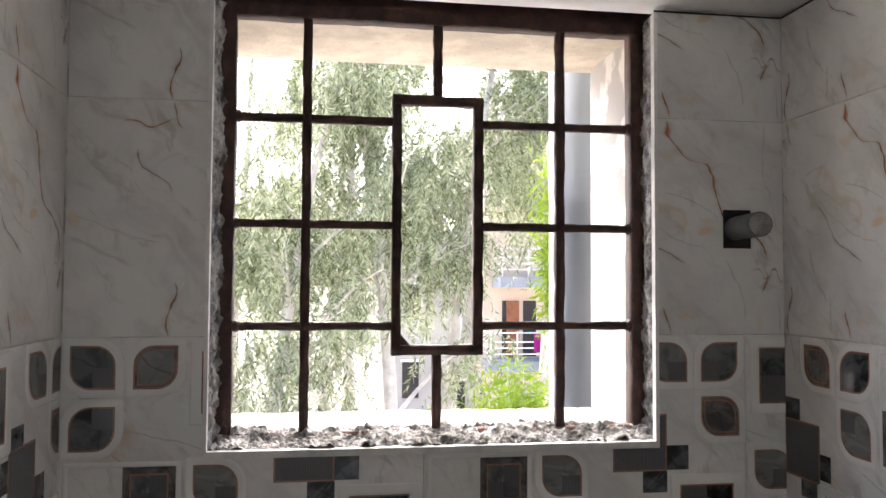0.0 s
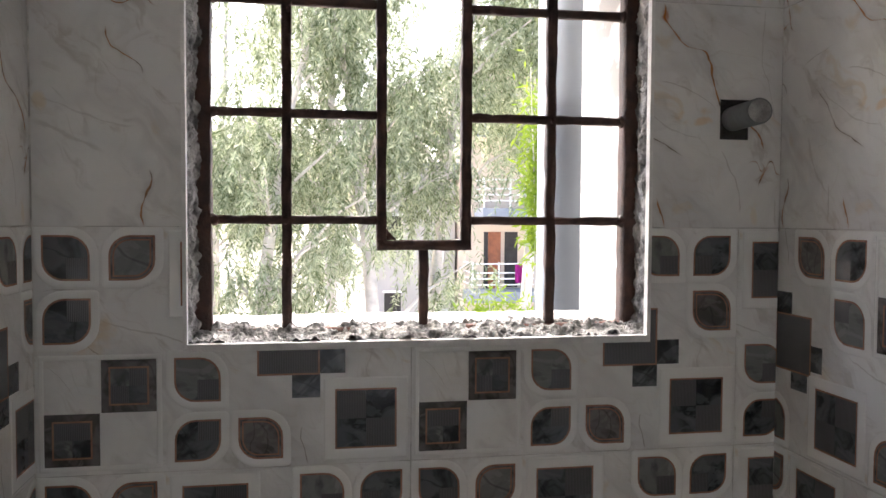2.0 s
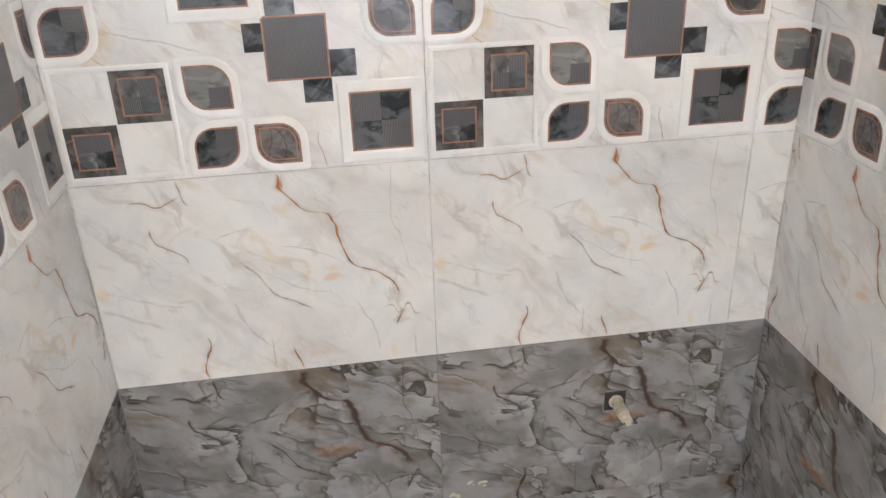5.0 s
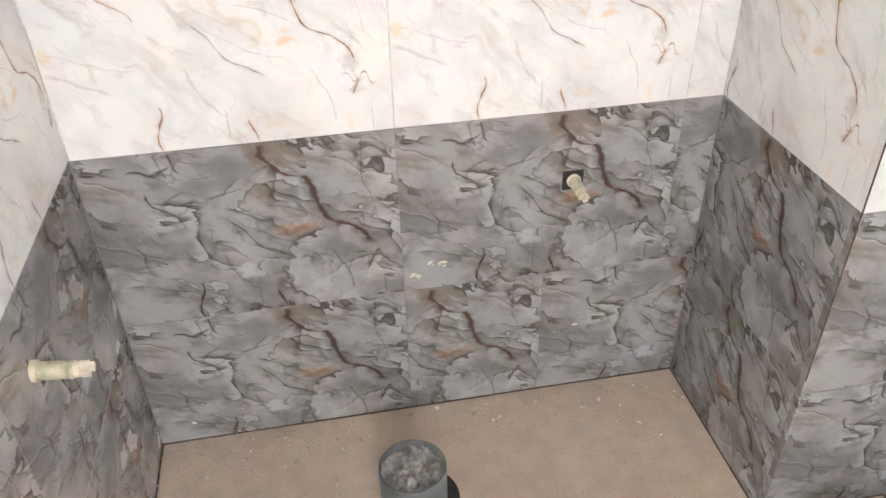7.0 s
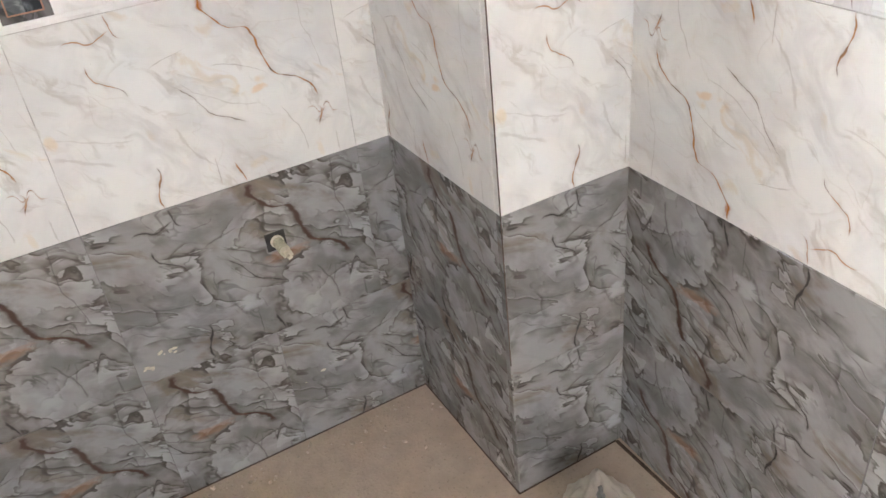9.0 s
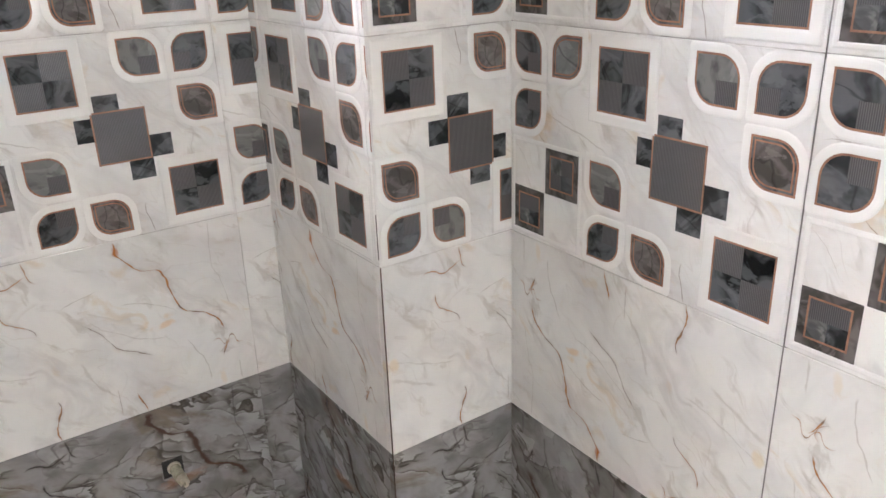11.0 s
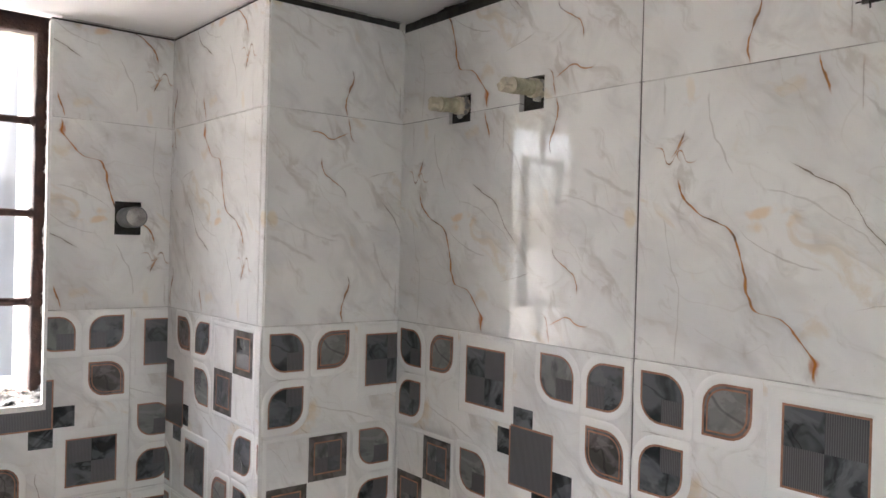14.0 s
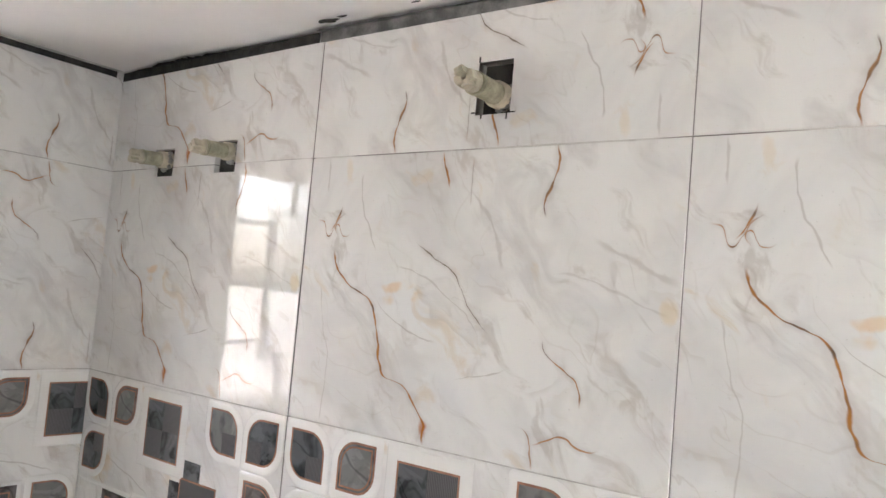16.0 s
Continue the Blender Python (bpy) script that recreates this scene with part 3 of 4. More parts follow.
def lay(wall, kind, origin, along, z, cut=(0, 0, TILE_W, TILE_H), flip=False, holes=(), lift=0.0):
    """One tile on a wall. origin: the place in plan of the print's left edge; z: of its lower edge; cut: the part of it that
    is laid and holes what is cut out, both as they stand on the wall; flip: laid upside down."""
    def turn(r):
        return (TILE_W - r[2], TILE_H - r[3], TILE_W - r[0], TILE_H - r[1]) if flip else tuple(r)
    c = turn(cut)
    u0, v0, u1, v1 = (round(c[0] + GAP, 5), round(c[1] + GAP, 5), round(c[2] - GAP, 5), round(c[3] - GAP, 5))
    hs = [tuple(round(a, 5) for a in turn(h)) for h in holes]
    base = {"white": WHITE, "dark": DARK, "deco": DECO}[kind]
    mesh = cached((kind, u0, v0, u1, v1, *hs), "tile", lambda: plate(u0, v0, u1, v1, hs), [base])
    ob = new("tile", mesh)
    ob.parent = wall
    m = tile_frame((*origin, z), along, flip)
    normal = m.col[2].xyz
    m.translation += normal * (lift + random.uniform(-0.0003, 0.0003))
    if wall is wall_east and origin[1] > COL_Y - 0.1:
        m = LEAN_M @ m
    ob.matrix_basis = m
    if kind == "deco":
        for i, (name, make) in enumerate(MOTIFS):
            mm = cached((i, u0, v0, u1, v1, *hs), name, lambda: cut_to(make(), u0, v0, u1, v1, hs), PRINT_MATS)
            if mm:
                child = new(name, mm)
                child.parent = ob
    return ob


# ---- levels and plan ----
DARK_JOINT, DARK_TOP, DECO_LOW, DECO_MID, DECO_TOP, JOINT_TOP, CEIL = 0.274, 0.574, 0.874, 1.174, 1.474, 1.774, 1.930
WEST, EAST, COL_X, COL_Y, SOUTH = -0.451, 0.728, 0.511, -0.348, -2.20
OPEN_L, OPEN_R, SILL = -0.277, 0.320, 1.326
OUT = 0.315   # the wall's outer face
BED = 0.0010  # depth of the joints
ROWS_Z = [("dark", 0.0), ("dark", DARK_JOINT), ("white", DARK_TOP), ("deco", DECO_LOW), ("deco", DECO_MID), ("white", DECO_TOP), ("white", JOINT_TOP)]


def row_cut(z, top):
    """Lower edge of the print and the part of its height that a row shows."""
    if z == 0.0:
        return DARK_JOINT - TILE_H, TILE_H - DARK_JOINT, TILE_H
    return z, 0.0, min(TILE_H, top - z)


def run(wall, start, along, length, first, turned, top, holes=(), skip=()):
    """Rows of tiles along a wall from start. first: how much of each print is cut off at the start; turned: rows laid upside down."""
    for row, (kind, z) in enumerate(ROWS_Z):
        zp, v0, v1 = row_cut(z, top)
        at = -(first[row] if isinstance(first, (list, tuple)) else first)
        while at < length - 0.004:
            u0, u1 = max(0.0, -at), min(TILE_W, length - at)
            origin = Vector((*start, 0)) + Vector(along) * at
            inside = []
            for a0, z0, a1, z1 in holes:
                h = (a0 - at, z0 - zp, a1 - at, z1 - zp)
                if h[2] > u0 and h[0] < u1 and h[3] > v0 and h[1] < v1:
                    inside.append(h)
            if not any(h[0] <= u0 and h[2] >= u1 and h[1] <= v0 and h[3] >= v1 for h in inside):
                lay(wall, kind, origin.xy, along, zp, (u0, v0, u1, v1), (row in turned) if row != 6 or wall is not wall_east else at > -0.1 and at < 0.1, inside)
            at += TILE_W


# floor, ceiling
floor = tagged(slab("floor", (WEST - 0.2, SOUTH - 0.2, -0.10), (EAST + 0.2, 0.10, 0.0), DUST), "beige dusty cement floor with crumbs of mortar", "floor", kind="structure")

bm = bmesh.new()
bmesh.ops.create_grid(bm, x_segments=40, y_segments=60, size=0.5)
for v in bm.verts:
    v.co = Vector((WEST - 0.1 + (v.co.x + 0.5) * (EAST - WEST + 0.2), SOUTH - 0.1 + (v.co.y + 0.5) * (0.026 - SOUTH + 0.1), CEIL))
    v.co.z += 0.0015 * noise.noise(v.co * 3.0)
bmesh.ops.reverse_faces(bm, faces=bm.faces[:])
up = bmesh.ops.extrude_face_region(bm, geom=bm.faces[:])
bmesh.ops.translate(bm, vec=(0, 0, 0.12), verts=[g for g in up["geom"] if isinstance(g, bmesh.types.BMVert)])
ceiling = tagged(part("ceiling", bm, PAINT, smooth=True), "white painted concrete ceiling with uneven edges", "ceiling", kind="structure")

# walls behind the tiles
wall_north = empty("wall_north", "tiled wall with a barred window opening", "wall", "structure")
for name, lo, hi in (("left", (WEST - 0.2, BED, 0), (OPEN_L - 0.012, OUT, CEIL)), ("right", (OPEN_R + 0.016, BED, 0), (EAST + 0.2, OUT, CEIL)), ("below", (OPEN_L - 0.012, BED, 0), (OPEN_R + 0.016, OUT, SILL - 0.004))):
    slab("masonry", lo, hi, GROUT, wall_north)
wall_west = empty("wall_west", "wall tiled in white, patterned and grey marble tiles", "wall", "structure")
slab("masonry", (WEST - 0.2, SOUTH - 0.2, 0), (WEST - BED, BED, CEIL), GROUT, wall_west)
wall_east = empty("wall_east", "wall tiled in glossy marble with cut-outs for taps", "wall", "structure")
# core coloured near black, so gaps and cut-outs before it look shaded
slab("masonry", (EAST + 0.06, SOUTH - 0.2, 0), (EAST + 0.2, COL_Y, CEIL), GAP_SHADE_CHIPS, wall_east)
wall_column = empty("wall_column", "tiled column in the corner beside the window", "wall", "structure")
slab("masonry", (COL_X + BED, COL_Y + BED, 0), (EAST + 0.2, BED, CEIL), GROUT, wall_column)
wall_south = empty("wall_south", "white tiled end wall", "wall", "structure")
# unseen doorway, added to let the fill light in
DOOR_L, DOOR_R, DOOR_H = -0.36, 0.40, 1.90
for lo, hi in (((WEST - 0.2, SOUTH - 0.12, 0), (DOOR_L, SOUTH - BED, CEIL)), ((DOOR_R, SOUTH - 0.12, 0), (EAST + 0.2, SOUTH - BED, CEIL)), ((DOOR_L, SOUTH - 0.12, DOOR_H), (DOOR_R, SOUTH - BED, CEIL))):
    slab("masonry", lo, hi, GROUT, wall_south)
# unseen added room beyond the open doorway, a fill lamp's window on either side
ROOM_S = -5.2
added_room = empty("added_room", "added unseen plain white room beyond the open doorway", "room", "structure")
# floor kept dark so that the tiles mirror less of it
slab("plain_floor", (-1.8, ROOM_S, -0.1), (2.2, SOUTH - 0.2, 0.0), SCREED, added_room)
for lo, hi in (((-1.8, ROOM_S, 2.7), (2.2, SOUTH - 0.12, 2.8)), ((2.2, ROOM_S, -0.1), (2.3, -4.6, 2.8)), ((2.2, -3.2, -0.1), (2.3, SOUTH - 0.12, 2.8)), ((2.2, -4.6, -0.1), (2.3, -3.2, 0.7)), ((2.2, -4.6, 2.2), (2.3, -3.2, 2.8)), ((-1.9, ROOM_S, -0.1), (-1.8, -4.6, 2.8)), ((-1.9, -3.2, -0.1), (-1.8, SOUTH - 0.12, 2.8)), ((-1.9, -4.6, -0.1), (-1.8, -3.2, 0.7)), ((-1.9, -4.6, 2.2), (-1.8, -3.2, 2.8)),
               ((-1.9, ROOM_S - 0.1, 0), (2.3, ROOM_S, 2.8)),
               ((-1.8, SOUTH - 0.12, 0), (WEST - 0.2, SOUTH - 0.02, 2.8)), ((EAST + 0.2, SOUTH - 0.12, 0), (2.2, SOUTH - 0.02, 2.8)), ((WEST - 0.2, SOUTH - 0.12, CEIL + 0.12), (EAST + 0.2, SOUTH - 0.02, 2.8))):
    slab("plain_wall", lo, hi, PAINT, added_room)
bm = bmesh.new()
BOXES = [(-0.463, 1.762, -0.510, 1.801), (-0.607, 1.763, -0.651, 1.805), (-1.025, 1.808, -1.066, 1.862)]
# grout bed of the east wall, open behind the cut-outs
ys = sorted([SOUTH, COL_Y - TILE_W, COL_Y, *(b[i] for b in BOXES for i in (0, 2))])
for a, b in zip(ys, ys[1:]):
    hole = next((h for h in BOXES if h[2] - 1e-6 <= a and b <= h[0] + 1e-6), None)
    for z0, z1 in ([(0, CEIL - 0.02)] if not hole else [(0, hole[1]), (hole[3], CEIL - 0.02)]):
        before = set(bm.verts)
        box(bm, (EAST + BED, a, z0), (EAST + 0.06, b, z1))
        if a > COL_Y - TILE_W - 1e-6:
            for v in set(bm.verts) - before:
                v.co.x += 0.0045 + math.tan(LEAN) * (v.co.y - LEAN_Y)
part("grout_bed", bm, GROUT_EAST, wall_east)
# plate inside each cut-out, the hole's shade put into its colour
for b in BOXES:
    slab("recess_shade", (EAST + 0.013, b[2] + 0.0004, b[1] + 0.0004), (EAST + 0.02, b[0] - 0.0004, b[3] - 0.0004), GAP_SHADE_CHIPS, wall_east, "flat dark plate with the cut-out's shade as colour")
# saw cuts past the largest cut-out's corners, their shade as dark bars
b = BOXES[2]
for lo, hi in (((b[2] - 0.006, b[1]), (b[2], b[1] + 0.0012)), ((b[0], b[1] + 0.002), (b[0] + 0.005, b[1] + 0.0034)), ((b[2] + 0.003, b[1] - 0.006), (b[2] + 0.0042, b[1])), ((b[0] - 0.0016, b[3]), (b[0], b[3] + 0.006)), ((b[0] - 0.008, b[1] - 0.004), (b[0] - 0.0066, b[1]))):
    slab("saw_cut_shade", (EAST - 0.0006, *lo), (EAST + 0.0004, *hi), GAP_SHADE_CHIPS, wall_east, "thin dark bar standing for a saw cut's shade")

# tiles, wall by wall
X, NX, SY, NY = (1, 0, 0), (-1, 0, 0), (0, -1, 0), (0, 1, 0)
N_HOLES = [(OPEN_L + 0.45, SILL, OPEN_R + 0.45, 2.2), (0.420 + 0.45, 1.594, 0.462 + 0.45, 1.648), (0.261 + 0.45, 0.436, 0.296 + 0.45, 0.471)]


def north_tiles():
    for row, (kind, z) in enumerate(ROWS_Z):
        zp, v0, v1 = row_cut(z, 1.924)
        pieces = [(-0.45, -0.450, 0.0), (0.0, 0.0, 0.45), (0.304 if kind == "deco" else 0.30, 0.45, COL_X)]
        if row >= 5:
            pieces = [(-0.45, -0.450, 0.0), (0.084, 0.084, COL_X)]
        if row == 0:
            pieces = [(-0.45, -0.450, 0.0), (-0.21, 0.0, 0.24), (0.24, 0.24, COL_X)]
        for print_x, x0, x1 in pieces:
            holes = []
            for h in N_HOLES:
                q = (h[0] - 0.45 - print_x, h[1] - zp, h[2] - 0.45 - print_x, h[3] - zp)
                if q[2] > x0 - print_x and q[0] < x1 - print_x and q[3] > v0 and q[1] < v1:
                    holes.append(q)
            cut = (x0 - print_x, v0, x1 - print_x, v1)
            if any(h[0] <= cut[0] and h[2] >= cut[2] and h[1] <= cut[1] and h[3] >= cut[3] for h in holes):
                continue
            lay(wall_north, kind, (print_x, 0.0), X, zp, cut, False, holes)


north_tiles()
run(wall_column, (COL_X, 0.0), SY, -COL_Y, 0.1155, (4,), 1.924)
run(wall_column, (COL_X + 0.002, COL_Y), X, EAST - COL_X + 0.012, 0.0, (3,), 1.918)
run(wall_east, (EAST, COL_Y), SY, COL_Y - SOUTH, 0.0, (0, 1, 2, 5, 6), 1.914, [(COL_Y - b[0], b[1], COL_Y - b[2], b[3]) for b in BOXES])
run(wall_west, (WEST, SOUTH), NY, -SOUTH, 0.013, (), 1.922)
run(wall_south, (EAST, SOUTH), NX, EAST - WEST, 0.0, (), 1.924, [(EAST - DOOR_R, -0.1, EAST - DOOR_L, DOOR_H)])

# ---- window ----
window_1 = empty("window_1", "rusty iron window grille set in rough plaster", "window", "structure")
GY = 0.089


def bar(name, lo, hi, mat=IRON, label="", seed=0.0):
    bm = bmesh.new()
    box(bm, lo, hi)
    span = max(range(3), key=lambda i: hi[i] - lo[i])
    cuts = max(2, int((hi[span] - lo[span]) / 0.02))
    bmesh.ops.subdivide_edges(bm, edges=[e for e in bm.edges if abs(e.verts[0].co[span] - e.verts[1].co[span]) > 0.01], cuts=cuts)
    ruffle(bm, 0.0019, 0.013, seed)
    return part(name, bm, mat, window_1, label, True)


B = 0.0063
bar("frame_bar", (-0.283, GY - 0.012, 1.30), (-0.256, GY + 0.016, 1.949), seed=1)
bar("frame_bar", (0.318, GY - 0.012, 1.30), (0.342, GY + 0.016, 1.949), seed=2)
bar("frame_bar", (-0.283, GY - 0.012, 1.916), (0.342, GY + 0.016, 1.950), seed=3)
bar("frame_bar", (-0.283, GY - 0.010, 1.318), (0.342, GY + 0.016, 1.336), RUST, "red-brown rusted iron bar", seed=4)
for i, x in enumerate((-0.158, 0.210)):
    bar("bar", (x - B, GY - 0.006, 1.325), (x + B, GY + 0.006, 1.915), seed=5 + i)
bar("bar", (0.028 - B, GY - 0.006, 1.808), (0.028 + B, GY + 0.006, 1.915), seed=8)
bar("bar", (0.028 - B, GY - 0.006, 1.325), (0.028 + B, GY + 0.006, 1.448), seed=9)
for i, z in enumerate((1.774, 1.625, 1.482)):
    bar("bar", (-0.26, GY - 0.005, z - 0.0055), (-0.030, GY + 0.005, z + 0.0055), seed=10 + i)
    bar("bar", (0.087, GY - 0.005, z - 0.0055), (0.32, GY + 0.005, z + 0.0055), seed=20 + i)
for i, (x0, z0, x1, z1) in enumerate(((-0.037, 1.441, -0.024, 1.812), (0.081, 1.441, 0.094, 1.812), (-0.037, 1.799, 0.094, 1.812), (-0.037, 1.441, 0.094, 1.455))):
    bar("bar", (x0, GY - 0.009, z0), (x1, GY + 0.009, z1), seed=30 + i)
bm = bmesh.new()
for x, z, s in ((-0.024, 1.455, 1),):
    vs = [bm.verts.new(p) for p in ((x, GY - 0.006, z), (x + 0.014, GY - 0.006, z), (x, GY - 0.006, z + 0.016), (x, GY + 0.006, z), (x + 0.014, GY + 0.006, z), (x, GY + 0.006, z + 0.016))]
    for f in ((0, 1, 2), (3, 5, 4), (0, 3, 4, 1), (1, 4, 5, 2), (2, 5, 3, 0)):
        bm.faces.new([vs[k] for k in f])
part("gusset", bm, IRON, window_1)
# weld lumps where bars cross
for i, (x, z) in enumerate([(x, z) for x in (-0.158, 0.210) for z in (1.774, 1.625, 1.482)] + [(-0.254, z) for z in (1.774, 1.625, 1.482)] + [(0.317, z) for z in (1.774, 1.625, 1.482)]):
    bm = bmesh.new()
    bmesh.ops.create_icosphere(bm, subdivisions=2, radius=0.0085, matrix=Matrix.Translation((x, GY, z)))
    part("weld", ruffle(bm, 0.003, 0.012, i), IRON, window_1, smooth=True)


def rough_sheet(name, p0, du, dv, nu, nv, amount, size, mat, parent, label="", seed=0.0, thick=None):
    """A rough plastered surface between two edges."""
    bm = bmesh.new()
    p0, du, dv = Vector(p0), Vector(du), Vector(dv)
    nrm = du.cross(dv).normalized()
    g = [[None] * (nv + 1) for _ in range(nu + 1)]
    for i in range(nu + 1):
        for j in range(nv + 1):
            p = p0 + du * (i / nu) + dv * (j / nv)
            q = p / size + Vector((seed, 0, seed))
            h = noise.noise(q) * 0.6 + abs(noise.noise(q * 2.3)) * 0.5 + noise.noise(q * 5.0) * 0.25
            if thick:
                h += thick(i / nu, j / nv) / amount
            g[i][j] = bm.verts.new(p + nrm * amount * h)
    for i in range(nu):
        for j in range(nv):
            bm.faces.new((g[i][j], g[i + 1][j], g[i + 1][j + 1], g[i][j + 1]))
    return part(name, bm, mat, parent, label, True)


# near-black slab: the shade of the cavity above the frame as colour
slab("cavity_shade", (OPEN_L - 0.05, 0.028, 1.950), (OPEN_R + 0.06, GY + 0.02, 2.0), GAP_SHADE_CHIPS, window_1, "dark slab standing for the shaded cavity over the frame")
# reveals outside the grille
rough_sheet("reveal", (OPEN_R + 0.018, BED, SILL - 0.01), (0, 0, 0.62), (0, OUT - BED, 0), 60, 40, 0.004, 0.02, PLASTER, window_1, "white rough plaster reveal")
rough_sheet("reveal", (OPEN_L - 0.013, OUT, SILL - 0.01), (0, 0, 0.62), (0, BED - OUT, 0), 60, 40, 0.004, 0.02, PLASTER, window_1, "white rough plaster reveal", 3.0)
rough_sheet("reveal", (OPEN_L - 0.02, GY, SILL + 0.006), (0.65, 0, 0), (0, OUT - GY, -0.006), 60, 24, 0.004, 0.02, PLASTER, window_1, "white plaster sill", 5.0)
slab("lintel", (OPEN_L - 0.3, GY + 0.018, 1.927), (EAST + 0.2, OUT + 0.02, 2.30), LINTEL, window_1, "cream rough plastered lintel")
# ragged mortar on the inner sill and along the frame
rough_sheet("mortar", (OPEN_L - 0.005, 0.004, SILL + 0.001), (OPEN_R - OPEN_L + 0.02, 0, 0), (0, GY + 0.01, 0.010), 320, 60, 0.015, 0.022, MORTAR, window_1, "ragged grey mortar", 9.0)
rough_sheet("mortar", (OPEN_R + 0.008, 0.003, SILL), (0, 0, 0.60), (0.008, GY - 0.01, 0), 160, 24, 0.012, 0.019, MORTAR, window_1, "ragged grey mortar", 12.0)
rough_sheet("mortar", (OPEN_L + 0.004, GY - 0.01, SILL), (0, 0, 0.60), (-0.008, 0.012 - GY, 0), 160, 24, 0.012, 0.019, MORTAR, window_1, "ragged grey mortar", 15.0)
# thin white cement edging round the opening
for lo, hi in (((OPEN_L - 0.003, -0.004, SILL - 0.005), (OPEN_R + 0.003, 0.007, SILL + 0.004)), ((OPEN_R - 0.002, -0.004, SILL + 0.004), (OPEN_R + 0.003, 0.007, 1.92)), ((OPEN_L - 0.003, -0.004, SILL + 0.004), (OPEN_L + 0.002, 0.007, 1.92))):
    slab("edging", lo, hi, EDGING, window_1, "thin white cement edging")

# ---- plumbing ----
def stub(wall_point, normal, length, radius, name="pipe_stub", label="cream plastic pipe stub with a square plug in a wall cut-out", droop=0.0, collar=True):
    thing = empty(name, label, "pipe")
    a = Vector(wall_point)
    d = (Vector(normal) + Vector((0, 0, -droop))).normalized()
    bm = bmesh.new()
    tube(bm, a - d * 0.04, a + d * length * 0.72, radius, sides=20)
    part("pipe", bm, CPVC, thing)
    if collar:
        bm = bmesh.new()
        tube(bm, a - d * 0.03, a + d * length * 0.12, radius * 1.22, sides=20)
        part("collar", bm, CREAM, thing)
    bm = bmesh.new()
    tube(bm, a + d * length * 0.66, a + d * length * 0.74, radius * 1.05, radius * 1.05, 16)
    part("ring", bm, CPVC, thing)
    bm = bmesh.new()
    tube(bm, a + d * length * 0.72, a + d * length * 0.88, radius * 0.98, radius * 0.84, 12)
    turn = d.to_track_quat("Z", "Y").to_matrix().to_4x4()
    for k in range(4):
        q = Matrix.Rotation(k * math.pi / 2 + 0.4, 4, "Z") @ Matrix.Translation((radius * 0.52, 0, 0))
        tall = length * (0.20 + 0.07 * math.sin(k * 2.1 + length * 300))
        m = Matrix.Translation(a + d * (length * 0.86 + tall / 2)) @ turn @ q @ Matrix.Diagonal((radius * 0.62, radius * 0.86, tall, 1))
        bmesh.ops.create_cube(bm, size=1.0, matrix=m)
    bmesh.ops.subdivide_edges(bm, edges=bm.edges[:], cuts=1, use_grid_fill=True)
    part("plug", ruffle(bm, 0.0012, 0.006, length), CREAM, thing)
    bm = bmesh.new()
    rng = random.Random(int(length * 1e4))
    side, up = d.cross(Vector((0, 0, 1))).normalized(), Vector((0, 0, 1))
    for _ in range(9):
        t = rng.uniform(2.4, 5.0)
        m = Matrix.Translation(a - d * 0.004 + (side * math.cos(t) + up * math.sin(t)) * radius * rng.uniform(1.0, 1.5)) @ Matrix.Diagonal((rng.uniform(0.002, 0.005), rng.uniform(0.002, 0.005), rng.uniform(0.002, 0.004), 1))
        bmesh.ops.create_icosphere(bm, subdivisions=1, radius=1.0, matrix=m)
    part("mortar", ruffle(bm, 0.0015, 0.004), CEMENT, thing, "grey mortar round the pipe")
    return thing


stub((EAST + 0.003, -0.489, 1.785), (-1, 0.04, 0.0), 0.046, 0.0100, droop=0.06)
stub((EAST + 0.003, -0.634, 1.790), (-1, 0.06, 0.0), 0.050, 0.0100, droop=0.04)
stub((EAST + 0.003, -1.050, 1.827), (-1, 0.0, 0.0), 0.060, 0.0112, droop=-0.02)
stub((0.280, 0.003, 0.452), (0.05, -1, 0), 0.045, 0.0095, droop=0.12)
stub((WEST - 0.002, -0.325, 0.487), (1, 0, 0), 0.060, 0.0105, droop=0.12)

vent = empty("waste_pipe", "grey plastic pipe end sticking out of a wall cut-out", "pipe")
bm = bmesh.new()
tube(bm, (0.443, 0.03, 1.622), (0.428, -0.082, 1.622), 0.0165, sides=28)
part("pipe", bm, PVC, vent)
bm = bmesh.new()
tube(bm, (0.4282, -0.0805, 1.622), (0.4279, -0.0828, 1.622), 0.0145, sides=28)
part("plug", bm, CEMENT, vent, "grey cement plug")
# thin plates in place of deep holes, coloured as dark as their shade
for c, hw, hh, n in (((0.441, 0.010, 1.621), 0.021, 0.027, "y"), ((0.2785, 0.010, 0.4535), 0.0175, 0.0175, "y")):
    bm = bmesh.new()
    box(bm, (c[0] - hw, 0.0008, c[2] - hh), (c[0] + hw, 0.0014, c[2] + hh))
    part("recess_shade", bm, GAP_SHADE_CHIPS, wall_north, "flat dark plate with the cut-out's shade as colour")
slab("recess_shade", (WEST - 0.0025, -0.352, 0.468), (WEST - 0.0005, -0.303, 0.503), GAP_SHADE_CHIPS, wall_west, "flat dark plate with the cut-out's shade as colour")


